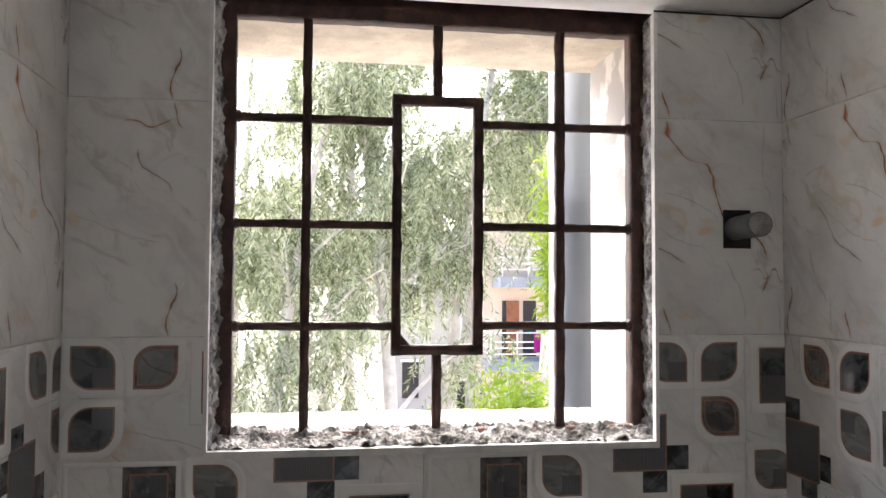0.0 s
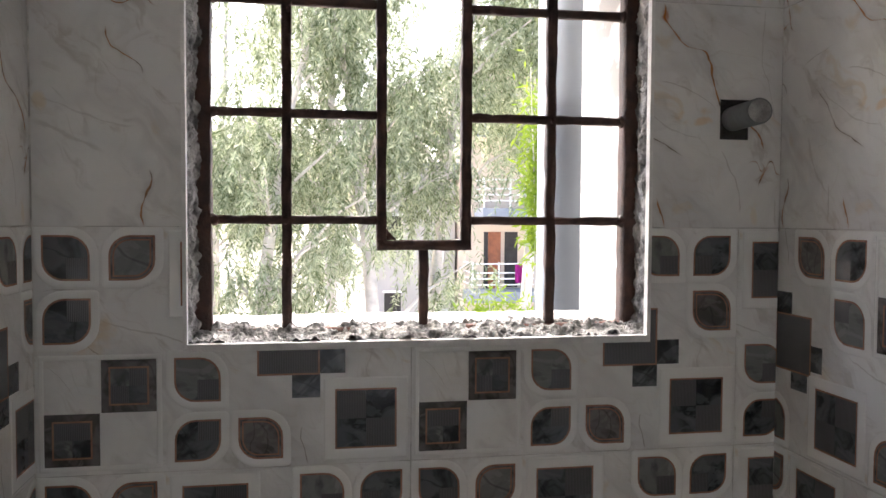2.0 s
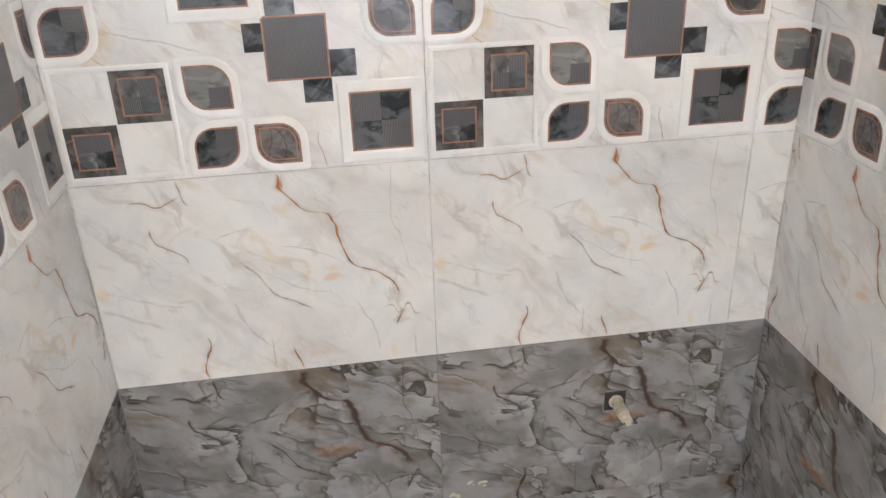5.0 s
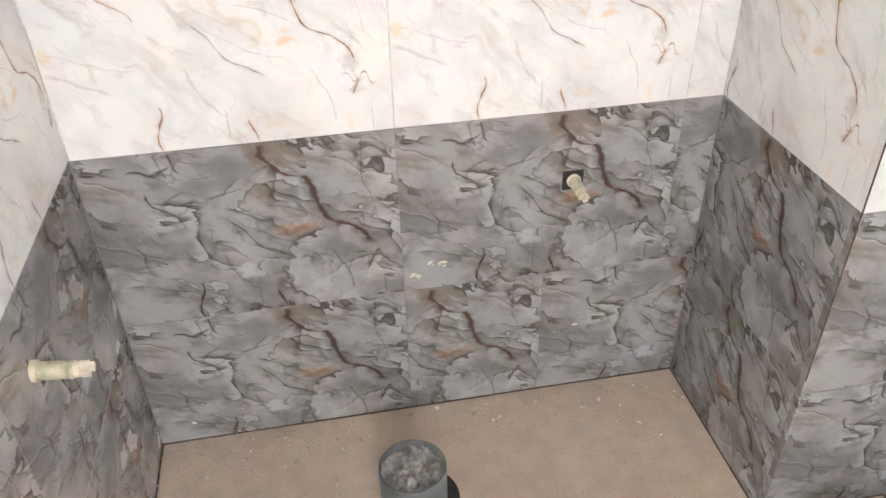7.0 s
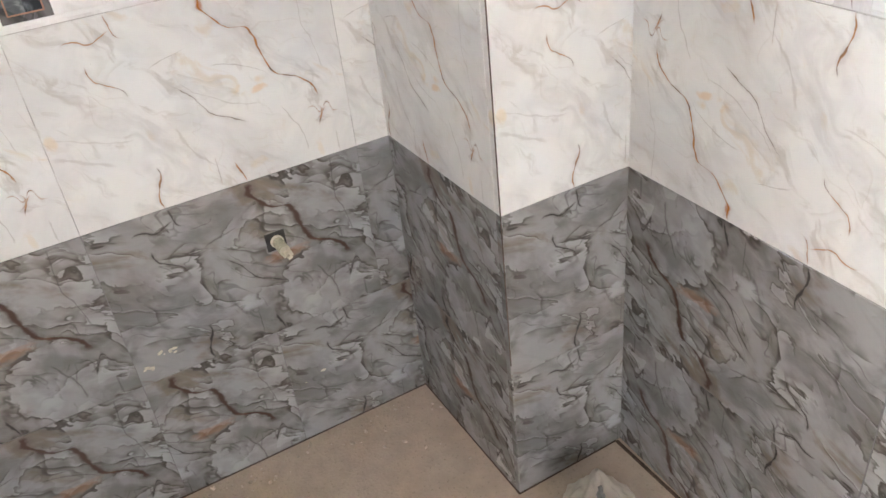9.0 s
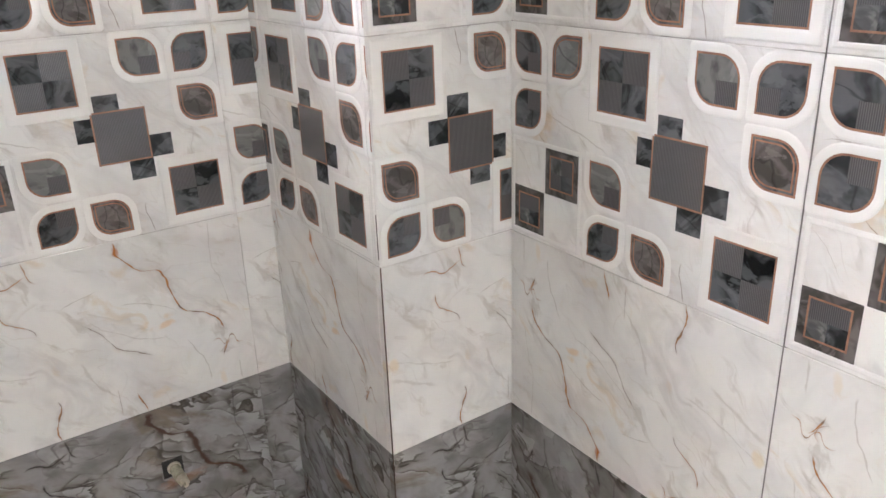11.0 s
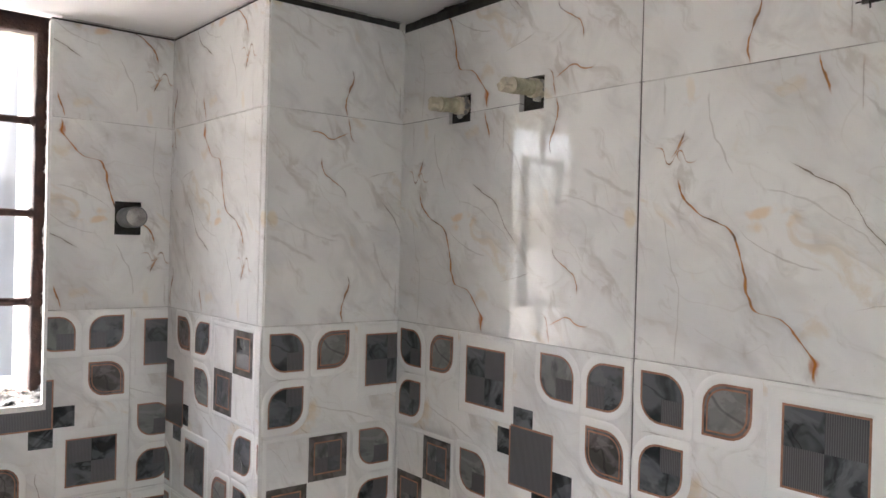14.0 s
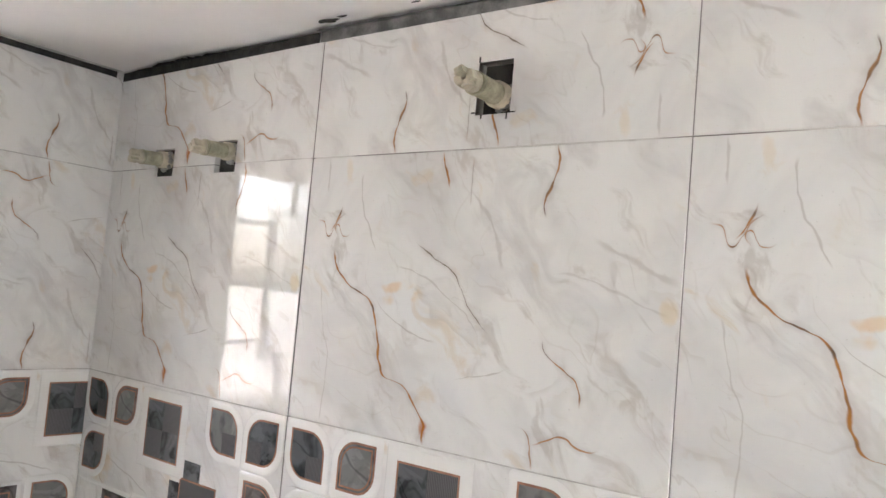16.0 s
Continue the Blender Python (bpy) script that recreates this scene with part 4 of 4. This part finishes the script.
def floor_pipe(x, y, top, label):
    thing = empty("floor_pipe", label, "pipe", at=(0, 0, 0))
    bm = bmesh.new()
    n, r, t = 48, 0.055, 0.0035
    loops = []
    for rr, z in ((r, -0.02), (r, top - 0.001), (r - 0.0008, top), (r - t + 0.0008, top), (r - t, top - 0.001), (r - t, top - 0.06)):
        loops.append([bm.verts.new((x + rr * math.cos(2 * math.pi * k / n), y + rr * math.sin(2 * math.pi * k / n), z)) for k in range(n)])
    for a, b in zip(loops, loops[1:]):
        for k in range(n):
            bm.faces.new((a[k], a[(k + 1) % n], b[(k + 1) % n], b[k]))
    part("pipe", bm, PVC, thing, smooth=True)
    return thing


p1 = floor_pipe(-0.026, -0.200, 0.078, "grey plastic drain pipe end filled with cement rubble")


def rubble(x, y, z, r, n, seed, parent, name="rubble", mat=CEMENT, h=0.012):
    bm = bmesh.new()
    rng = random.Random(seed)
    bmesh.ops.create_grid(bm, x_segments=36, y_segments=36, size=r)
    for v in bm.verts:
        d = v.co.length
        if d > r:
            v.co *= r / d
        q = v.co * 60 + Vector((seed, 0, 0))
        v.co.z = h * (noise.noise(q) * 0.7 + noise.noise(q * 2.7) * 0.5 + noise.noise(q * 6) * 0.25)
        v.co += Vector((x, y, z))
    for _ in range(n):
        a, d = rng.uniform(0, 6.28), r * math.sqrt(rng.random()) * 0.85
        s = rng.uniform(0.004, 0.010)
        m = Matrix.Translation((x + d * math.cos(a), y + d * math.sin(a), z + 0.004)) @ Euler((rng.random() * 6, rng.random() * 6, 0)).to_matrix().to_4x4() @ Matrix.Diagonal((s, s * rng.uniform(0.6, 1), s * 0.7, 1))
        bmesh.ops.create_icosphere(bm, subdivisions=1, radius=1.0, matrix=m)
    return tagged(part(name, bm, mat, parent), kind="stuff")


rubble(-0.026, -0.200, 0.062, 0.0515, 26, 3, p1)
# disc lying on the floor, the gap's shade put into its dark colour
bm = bmesh.new()
tube(bm, (-0.012, -0.206, 0.0004), (-0.012, -0.206, 0.0012), 0.0605, sides=40)
tagged(part("floor_gap_shade", bm, GAP_SHADE_CHIPS), "flat dark disc standing for the floor gap round the drain pipe", "gap", kind="structure")

p2 = floor_pipe(0.569, -0.492, 0.070, "grey plastic drain pipe end stuffed with a torn paper sack")
rubble(0.569, -0.492, 0.052, 0.0515, 10, 8, p2)

# strips between tiles and ceiling: the unfilled gaps' shade as colour, and smeared cement
def gap_strip(a, b, z0, inward, width, mat, seed, label="ragged strip of gap shade and dark cement below the ceiling"):
    """A ragged strip from the tiles' upper edge to and along the ceiling."""
    bm = bmesh.new()
    a, b, inward = Vector((*a, 0)), Vector((*b, 0)), Vector((*inward, 0))
    n = max(8, int((b - a).length / 0.006))
    rows = []
    for i in range(n + 1):
        f = i / n
        p = a.lerp(b, f)
        w = width(f) * (0.55 + 0.5 * noise.noise(Vector((seed, f * 9, 0))) + 0.5 * noise.noise(Vector((seed, f * 60, 3))))
        q = p - inward * 0.0005
        rows.append([bm.verts.new((q.x, q.y, z0)), bm.verts.new((q.x, q.y, CEIL - 0.0035)), bm.verts.new((q.x + inward.x * max(0.0012, w), q.y + inward.y * max(0.0012, w), CEIL - 0.0048))])
    for r, s in zip(rows, rows[1:]):
        for k in range(2):
            bm.faces.new((r[k], s[k], s[k + 1], r[k + 1]))
    return tagged(part("ceiling_gap_strip", bm, mat), label, "gap", kind="structure")


GREYGAP = plain("grey_cement_edge", (0.19, 0.185, 0.175), 0.95, 40, 0.4, relief=0.5, fine=0.4)
gap_strip((EAST + 0.0102, COL_Y), (EAST - 0.0008, -0.79), 1.910, (-1, 0), lambda f: 0.003 + 0.016 * math.sin(min(1, f * 1.4) * math.pi) , GAP_SHADE_CHIPS, 1.0)
gap_strip((EAST, -0.79), (EAST, SOUTH), 1.910, (-1, 0), lambda f: 0.016, GREYGAP, 2.0)
gap_strip((COL_X, COL_Y), (EAST, COL_Y), 1.914, (0, -1), lambda f: 0.001 + 0.010 * f, GAP_SHADE_CHIPS, 3.0)
gap_strip((COL_X, 0.0), (COL_X, COL_Y), 1.921, (-1, 0), lambda f: 0.002, GAP_SHADE_CHIPS, 4.0)
gap_strip((OPEN_R, 0.0), (COL_X, 0.0), 1.921, (0, -1), lambda f: 0.002, GAP_SHADE_CHIPS, 5.0)
gap_strip((WEST, 0.0), (OPEN_L, 0.0), 1.921, (0, -1), lambda f: 0.004 + 0.016 * max(0, math.sin(f * 6)), GAP_SHADE_CHIPS, 6.0)
gap_strip((WEST, SOUTH), (WEST, 0.0), 1.919, (1, 0), lambda f: 0.004, GAP_SHADE_CHIPS, 7.0)

# dark flaked patches beside the window
SMEARS = ((-0.368, -0.091, 0.022, 0.006), (-0.345, -0.086, 0.008, 0.004), (-0.330, -0.084, 0.003, 0.003), (-0.306, -0.039, 0.024, 0.005), (-0.277, -0.040, 0.005, 0.004), (-0.284, -0.081, 0.012, 0.0018), (-0.376, -0.055, 0.012, 0.002), (-0.425, -0.014, 0.018, 0.012))
bm = bmesh.new()
for i, (x, y, r) in enumerate(((0.699, -0.832, 0.013), (0.695, -0.857, 0.006), (0.696, -0.961, 0.005), (0.55, -1.25, 0.006))):
    made = bmesh.ops.create_circle(bm, cap_ends=True, segments=14, radius=r)["verts"]
    for v in made:
        k = 1 + 0.5 * noise.noise(v.co * 200 + Vector((i, 0, 0)))
        v.co = Vector((x + v.co.x * 0.45 * k, y + v.co.y * 1.2 * k, CEIL - 0.0055))
for i, (x, y, rx, ry) in enumerate(SMEARS):
    made = bmesh.ops.create_circle(bm, cap_ends=True, segments=40, radius=1.0)["verts"]
    for v in made:
        k = 1 + 0.9 * noise.noise(Vector((v.co.x * 3.0, v.co.y * 2.0, i * 3.1)))
        v.co = Vector((x + v.co.x * rx * k, y + v.co.y * ry * k + 0.004 * noise.noise(Vector((v.co.x * 4, i, 0))), CEIL - 0.0055))
tagged(part("ceiling_chips", bm, GAP_SHADE_CHIPS), "dark chips in the painted ceiling", "chips", kind="structure")

# dark brown line where walls meet the floor, and along the column's edge
EDGE = plain("dark_brown_line", (0.085, 0.055, 0.04), 0.95, 60, 0.4)
for a, b in (((WEST, -0.0022), (COL_X, 0.004)), ((COL_X - 0.0022, COL_Y - 0.0022), (COL_X + 0.004, -0.0022)), ((COL_X + 0.004, COL_Y - 0.0022), (EAST, COL_Y + 0.004)), ((EAST - 0.0022, SOUTH), (EAST + 0.004, COL_Y - 0.0022)), ((WEST - 0.004, SOUTH), (WEST + 0.0022, -0.0022))):
    tagged(slab("floor_joint", (*a, -0.002), (*b, 0.0022), EDGE), "dark brown line along the wall's foot", "joint", kind="structure")
tagged(slab("edge_joint", (COL_X - 0.0002, COL_Y - 0.0002, 0.30), (COL_X + 0.0012, COL_Y + 0.0014, DECO_LOW), EDGE), "dark open joint on the column's edge", "joint", kind="structure")

# mortar splashes on the grey tiles
bm = bmesh.new()
rng = random.Random(17)
for cx, cz, n, spread in ((0.062, 0.322, 6, 0.006), (0.02, 0.305, 7, 0.006), (0.30, 0.15, 3, 0.03), (-0.30, 0.05, 4, 0.05)):
    for _ in range(n):
        r = rng.uniform(0.0008, 0.0032)
        m = Matrix.Translation((cx + rng.gauss(0, spread), -0.0003, cz + rng.gauss(0, spread * 0.35))) @ Matrix.Rotation(rng.uniform(-0.6, 0.6), 4, "Y") @ Matrix.Diagonal((r * rng.uniform(1, 2.4), 0.0008, r, 1))
        bmesh.ops.create_icosphere(bm, subdivisions=1, radius=1.0, matrix=m)
tagged(part("mortar_splashes", bm, CREAM), "dried pale mortar splashes on grey tiles", "splashes", kind="stuff")

# a torn sack folded over the pipe's mouth: an outer sheet with a ragged tear, a crumpled one inside
def sack_sheet(height, base, reach, lumps, tear, seed):
    bm = bmesh.new()
    n, levels = 130, 30
    grid = []
    for j in range(levels):
        f = j / (levels - 1)
        ring = []
        for k in range(n):
            a = 2 * math.pi * k / n
            fold = math.cos(3 * a + 0.9) * 0.6 + math.cos(2 * a - 0.5) * 0.4
            q = Vector((math.cos(a) * f * 2.2, math.sin(a) * f * 2.2, seed))
            r = 0.002 + f * (reach + 0.007 * fold) + lumps * 0.6 * f * noise.noise(q * 1.7)
            z = height - (height - base) * f ** 0.85 + 0.006 * fold * f * f + lumps * abs(noise.noise(q * 1.4)) - lumps * 0.5 * noise.noise(q * 3.1) * f
            ring.append(bm.verts.new((0.574 + r * math.cos(a) - 0.006 * f, -0.482 + r * math.sin(a) - 0.010 * f, z)))
        grid.append(ring)
    for j in range(levels - 1):
        for k in range(n):
            a = math.degrees(2 * math.pi * (k + 0.5) / n) + 14 * noise.noise(Vector((j * 0.32, seed, 0)))
            f = j / levels
            if tear and f > 0.22 and 236 - 22 * f < a < 252 + 30 * f:
                continue
            bm.faces.new((grid[j][k], grid[j + 1][k], grid[j + 1][(k + 1) % n], grid[j][(k + 1) % n]))
    bmesh.ops.solidify(bm, geom=bm.faces[:], thickness=0.0012)
    return bm


sack = empty("paper_sack", "crumpled dusty paper sack torn open over a drain pipe", "sack")
part("outer_sheet", sack_sheet(0.148, 0.079, 0.052, 0.011, True, 2.0), PAPER, sack, smooth=True)
part("inner_sheet", sack_sheet(0.122, 0.066, 0.041, 0.014, False, 7.0), CEMENT, sack, "grey crumpled inner sheet", True)

# crumbs on the floor
bm = bmesh.new()
rng = random.Random(11)
for _ in range(360):
    x, y = rng.uniform(WEST, EAST), rng.uniform(-1.6, -0.01)
    if rng.random() < 0.5:
        y = -0.01 - abs(rng.gauss(0, 0.06))
    if x > COL_X - 0.005 and y > COL_Y - 0.005:
        continue
    s = rng.choice((0.0010, 0.0014, 0.002, 0.003, 0.0042))
    m = Matrix.Translation((x, y, s * 0.3)) @ Euler((rng.random(), rng.random(), rng.random() * 6)).to_matrix().to_4x4() @ Matrix.Diagonal((s * rng.uniform(1, 1.8), s, s * 0.6, 1))
    bmesh.ops.create_icosphere(bm, subdivisions=1, radius=1.0, matrix=m)
tagged(part("mortar_crumbs", bm, CRUMB), "scattered crumbs of pale mortar on the floor", "rubble", kind="stuff")

# ---- outside ----
SOIL = plain("dry_soil", (0.50, 0.45, 0.385), 0.95, 0.4, 0.2, relief=0.2)
BARK = plain("pale_bark", (0.56, 0.51, 0.46), 0.85, 3.0, 0.25, relief=0.4)
PEACH = plain("cream_render", (0.60, 0.50, 0.40), 0.85, 1.2, 0.06)
PALEWALL = plain("white_render", (0.42, 0.40, 0.38), 0.85, 1.2, 0.05)
SLABGREY = plain("grey_blue_render", (0.24, 0.26, 0.30), 0.8, 2.0, 0.08)
STEEL = plain("white_painted_steel", (0.72, 0.72, 0.72), 0.4, 8.0, 0.05)
TEAK = plain("orange_brown_wood", (0.24, 0.075, 0.025), 0.5, 6.0, 0.2)
# unlit rooms' shade as flat colour, and the dark wood of the shutter
SHADE = plain("interior_shade_and_shutter", (0.04, 0.035, 0.032), 0.8, 2.0, 0.2)
CLOTH = plain("magenta_cloth", (0.42, 0.02, 0.27), 0.9, 6.0, 0.15)
PIPE_OUT = plain("blue_grey_plastic", (0.17, 0.19, 0.21), 0.35, 6.0, 0.06)


def leaf_material(name, a, b):
    n = Nodes(name)
    geo = n.node("ShaderNodeNewGeometry")
    color = n.mix(geo.outputs["Random Per Island"], a, b)
    n.done(color, 0.5)
    t = n.node("ShaderNodeBsdfTranslucent")
    n.put(t.inputs[0], color)
    m = n.node("ShaderNodeMixShader")
    m.inputs[0].default_value = 0.62
    out = n.nt.nodes["Material Output"]
    n.nt.links.new(n.bsdf.outputs[0], m.inputs[1]), n.nt.links.new(t.outputs[0], m.inputs[2]), n.nt.links.new(m.outputs[0], out.inputs[0])
    return n.mat


GUM = leaf_material("grey_green_leaf", (0.10, 0.13, 0.05), (0.52, 0.55, 0.38))
LIME = leaf_material("lime_green_leaf", (0.22, 0.34, 0.025), (0.40, 0.50, 0.05))
GROUND = -4.2
bm = bmesh.new()
bmesh.ops.create_grid(bm, x_segments=60, y_segments=60, size=1500)
for v in bm.verts:
    v.co.x, v.co.y = math.copysign(abs(v.co.x / 1500) ** 3, v.co.x) * 1500, math.copysign(abs(v.co.y / 1500) ** 3, v.co.y) * 1500
    v.co.z = GROUND + (0.15 * noise.noise(v.co * 0.2) if v.co.length < 80 else 0)
tagged(part("ground", bm, SOIL, smooth=True), "dry sandy soil below the window", "ground", kind="structure")

downpipe = empty("downpipe", "pale grey plastic downpipe on the outer wall", "pipe")
bm = bmesh.new()
tube(bm, (0.350, 0.43, -3.9), (0.350, 0.43, 2.8), 0.056, sides=36)
part("pipe", bm, PIPE_OUT, downpipe)
bm = bmesh.new()
box(bm, (0.331, OUT, 2.15), (0.369, 0.40, 2.18))
tube(bm, (0.350, 0.43, 2.14), (0.350, 0.43, 2.19), 0.060, sides=36)
part("bracket", bm, STEEL, downpipe)


def leaves(verts, faces, p, direction, length, width, rng):
    d = Vector(direction).normalized() * length
    side = d.cross(Vector((rng.uniform(-1, 1), rng.uniform(-1, 1), rng.uniform(-1, 1)))).normalized() * width / 2
    i = len(verts)
    mid = p + d * 0.45
    verts += [p, mid + side, p + d, mid - side]
    faces.append((i, i + 1, i + 2, i + 3))


def limb(bm, points, r0, r1):
    for i, (a, b) in enumerate(zip(points, points[1:])):
        f0, f1 = i / (len(points) - 1), (i + 1) / (len(points) - 1)
        tube(bm, a, b, r0 + (r1 - r0) * f0, r0 + (r1 - r0) * f1, 9, caps=False)


def gum_tree(x, y, height, spread, seed, twigs, lean=0.0, low=0.25):
    rng = random.Random(seed)
    tree = empty("tree", "tall eucalyptus with pale trunk and drooping narrow leaves", "tree", group="trees outside the window", at=(0, 0, 0))
    bm = bmesh.new()
    base = Vector((x, y, GROUND - 0.05))
    trunk = [base + Vector((lean * h * h * 0.03 + 0.12 * noise.noise(Vector((seed, h * 0.5, 0))), 0.1 * noise.noise(Vector((0, seed, h * 0.5))), h)) for h in np.linspace(0, height, 12)]
    limb(bm, trunk, 0.15, 0.02)
    tips = []
    for k in range(26):
        f = rng.uniform(low, 0.97)
        i = f * 11
        s = trunk[int(i)].lerp(trunk[min(11, int(i) + 1)], i - int(i))
        a, reach = rng.uniform(0, 6.28), spread * rng.uniform(0.35, 1.0) * (1.15 - 0.6 * f)
        pts = [s + Vector((math.cos(a) * reach * q, math.sin(a) * reach * q, reach * (1.1 * q - 0.35 * q * q))) + noise.noise_vector(Vector((k, q * 2, seed))) * 0.15 * q for q in np.linspace(0, 1, 5)]
        limb(bm, pts, 0.045 * (1.2 - f), 0.008)
        tips += [(pts[j].lerp(pts[j + 1], rng.random())) for j in (1, 2, 2, 3, 3, 3)]
    part("trunk", bm, BARK, tree)
    verts, faces = [], []
    for _ in range(twigs):
        p = rng.choice(tips) + Vector((rng.gauss(0, 0.28), rng.gauss(0, 0.28), rng.gauss(0, 0.25)))
        n, drop = rng.randint(22, 38), rng.uniform(0.25, 0.80)
        sway = Vector((rng.uniform(-0.5, 0.5), rng.uniform(-0.5, 0.5), -1))
        for k in range(n):
            q = p + sway * drop * k / n
            leaves(verts, faces, q, (rng.uniform(-0.8, 0.8), rng.uniform(-0.8, 0.8), rng.uniform(-1.4, 0.0)), rng.uniform(0.09, 0.16), rng.uniform(0.017, 0.027), rng)
    mesh = bpy.data.meshes.new("crown")
    mesh.from_pydata([tuple(v) for v in verts], [], faces)
    mesh.materials.append(GUM)
    crown = new("crown", mesh)
    crown.parent = tree
    return tree


gum_tree(-3.0, 12.5, 11.5, 2.9, 1, 1150, 0.0, 0.18)
gum_tree(-1.1, 10.0, 10.0, 2.3, 2, 1000, 0.5, 0.18)
gum_tree(0.95, 10.5, 12.0, 2.2, 3, 1150, -0.3, 0.30)
gum_tree(1.7, 11.5, 12.5, 2.6, 4, 1300, 0.3, 0.44)
gum_tree(3.7, 13.0, 12.0, 2.4, 5, 1500, 0.2, 0.56)
gum_tree(0.3, 13.5, 13.0, 2.6, 9, 750, 0.0, 0.42)
gum_tree(-3.7, 11.0, 11.0, 2.6, 11, 900, 0.2, 0.40)
gum_tree(-5.2, 17.0, 12.0, 3.2, 6, 1500, 0.0, 0.15)
gum_tree(-0.2, 16.0, 13.0, 3.0, 7, 1000, 0.2, 0.18)
gum_tree(-2.4, 19.0, 14.0, 3.4, 8, 900, 0.1, 0.15)


def shrub(x, y, z0, z1, r, seed, count, label):
    rng = random.Random(seed)
    plant = empty("shrub", label, "shrub")
    bm = bmesh.new()
    verts, faces = [], []
    for k in range(14):
        a = rng.uniform(0, 6.28)
        top = Vector((x + math.cos(a) * r * rng.random(), y + math.sin(a) * r * rng.random(), z0 + (z1 - z0) * rng.uniform(0.6, 1.0)))
        stem = [Vector((x + rng.uniform(-0.1, 0.1), y + rng.uniform(-0.1, 0.1), GROUND - 0.02)), Vector((x, y, z0)).lerp(top, 0.3), top]
        limb(bm, stem, 0.018, 0.005)
        for _ in range(count // 14):
            f = rng.random()
            p = stem[1].lerp(top, f) + Vector((rng.gauss(0, r * 0.45), rng.gauss(0, r * 0.45), rng.gauss(0, 0.15)))
            leaves(verts, faces, p, (rng.uniform(-0.8, 0.8), rng.uniform(-0.8, 0.8), rng.uniform(-1, 0.3)), rng.uniform(0.10, 0.22), rng.uniform(0.02, 0.035), rng)
    part("stalk", bm, BARK, plant)
    mesh = bpy.data.meshes.new("foliage")
    mesh.from_pydata([tuple(v) for v in verts], [], faces)
    mesh.materials.append(LIME)
    new("foliage", mesh).parent = plant
    return plant


shrub(2.62, 8.2, 0.5, 3.3, 0.20, 21, 2200, "tall lime-green bamboo-like plant")
shrub(2.20, 8.4, -2.0, 0.50, 0.46, 22, 6000, "bushy light green shrub")

# house across the way
house = empty("apartment_building", "cream rendered house with balconies and white railings", "house")
BY = 26.0
slab("wall", (5.3, BY, GROUND - 0.1), (16.0, BY + 6, 7.0), PEACH, house)
slab("wall", (2.0, BY + 1.5, GROUND - 0.1), (5.2, BY + 7, 3.2), PALEWALL, house, "white rendered wing")
slab("roof", (1.8, BY + 1.3, 3.2), (5.29, BY + 7.1, 3.45), SLABGREY, house)
slab("roof", (5.1, BY - 0.2, 7.0), (16.2, BY + 6.2, 7.3), SLABGREY, house)


def balcony(z, x0, x1, y0):
    b = part("balcony", box(bmesh.new(), (x0, y0, z - 0.35), (x1, BY - 0.003, z)), SLABGREY, house, "grey-blue balcony slab")
    bm = bmesh.new()
    for h in (0.25, 0.45, 0.65, 0.95):
        tube(bm, (x0 + 0.05, y0 + 0.05, z + h), (x1 - 0.05, y0 + 0.05, z + h), 0.022, sides=8)
        tube(bm, (x0 + 0.05, y0 + 0.05, z + h), (x0 + 0.05, BY, z + h), 0.022, sides=8)
    part("rail", bm, STEEL, b, "white painted steel railing")
    for i in range(int((x1 - x0) / 0.9) + 1):
        bm = bmesh.new()
        tube(bm, (x0 + 0.05 + i * 0.9, y0 + 0.05, z), (x0 + 0.05 + i * 0.9, y0 + 0.05, z + 1.0), 0.03, sides=8)
        part("post", bm, STEEL, b)


balcony(-1.04, 5.2, 15.0, 24.5)
balcony(1.77, 5.6, 15.0, 24.6)
balcony(4.6, 5.6, 15.0, 24.6)
door = slab("door", (6.10, BY - 0.06, -1.04), (6.55, BY - 0.003, 0.95), TEAK, house, "orange-brown wooden door")
slab("doorway", (5.95, BY - 0.03, -1.04), (6.098, BY - 0.003, 0.95), SHADE, house, "dark slab standing for the unlit open doorway")
shutter = part("shutter", box(bmesh.new(), (6.70, BY - 0.02, -1.0), (7.17, BY - 0.003, 0.95)), SHADE, house, "dark louvred wooden shutter")
for i in range(12):
    slab("slat", (6.72, BY - 0.06, -0.9 + i * 0.15), (7.15, BY - 0.021, -0.80 + i * 0.15), SHADE, shutter)
for x0, z0, x1, z1 in ((4.3, -3.4, 4.9, -2.0), (2.6, -2.6, 3.2, -1.3), (2.6, 0.3, 3.2, 1.5)):
    w = part("window", box(bmesh.new(), (x0, BY + 1.44, z0), (x1, BY + 1.496, z1)), SHADE, house)
    slab("frame", (x0 - 0.06, BY + 1.40, z1), (x1 + 0.06, BY + 1.497, z1 + 0.08), STEEL, w)
cloth = bmesh.new()
bmesh.ops.create_grid(cloth, x_segments=20, y_segments=14, size=0.5)
for v in cloth.verts:
    v.co = Vector((6.95 + v.co.x * 0.5, 24.49 + 0.04 * math.sin(v.co.x * 22) - 0.01, -0.42 + v.co.y * 0.6))
bmesh.ops.solidify(cloth, geom=cloth.faces[:], thickness=0.01)
tagged(part("cloth", cloth, CLOTH, smooth=True), "magenta cloth hung over a balcony railing", "cloth")
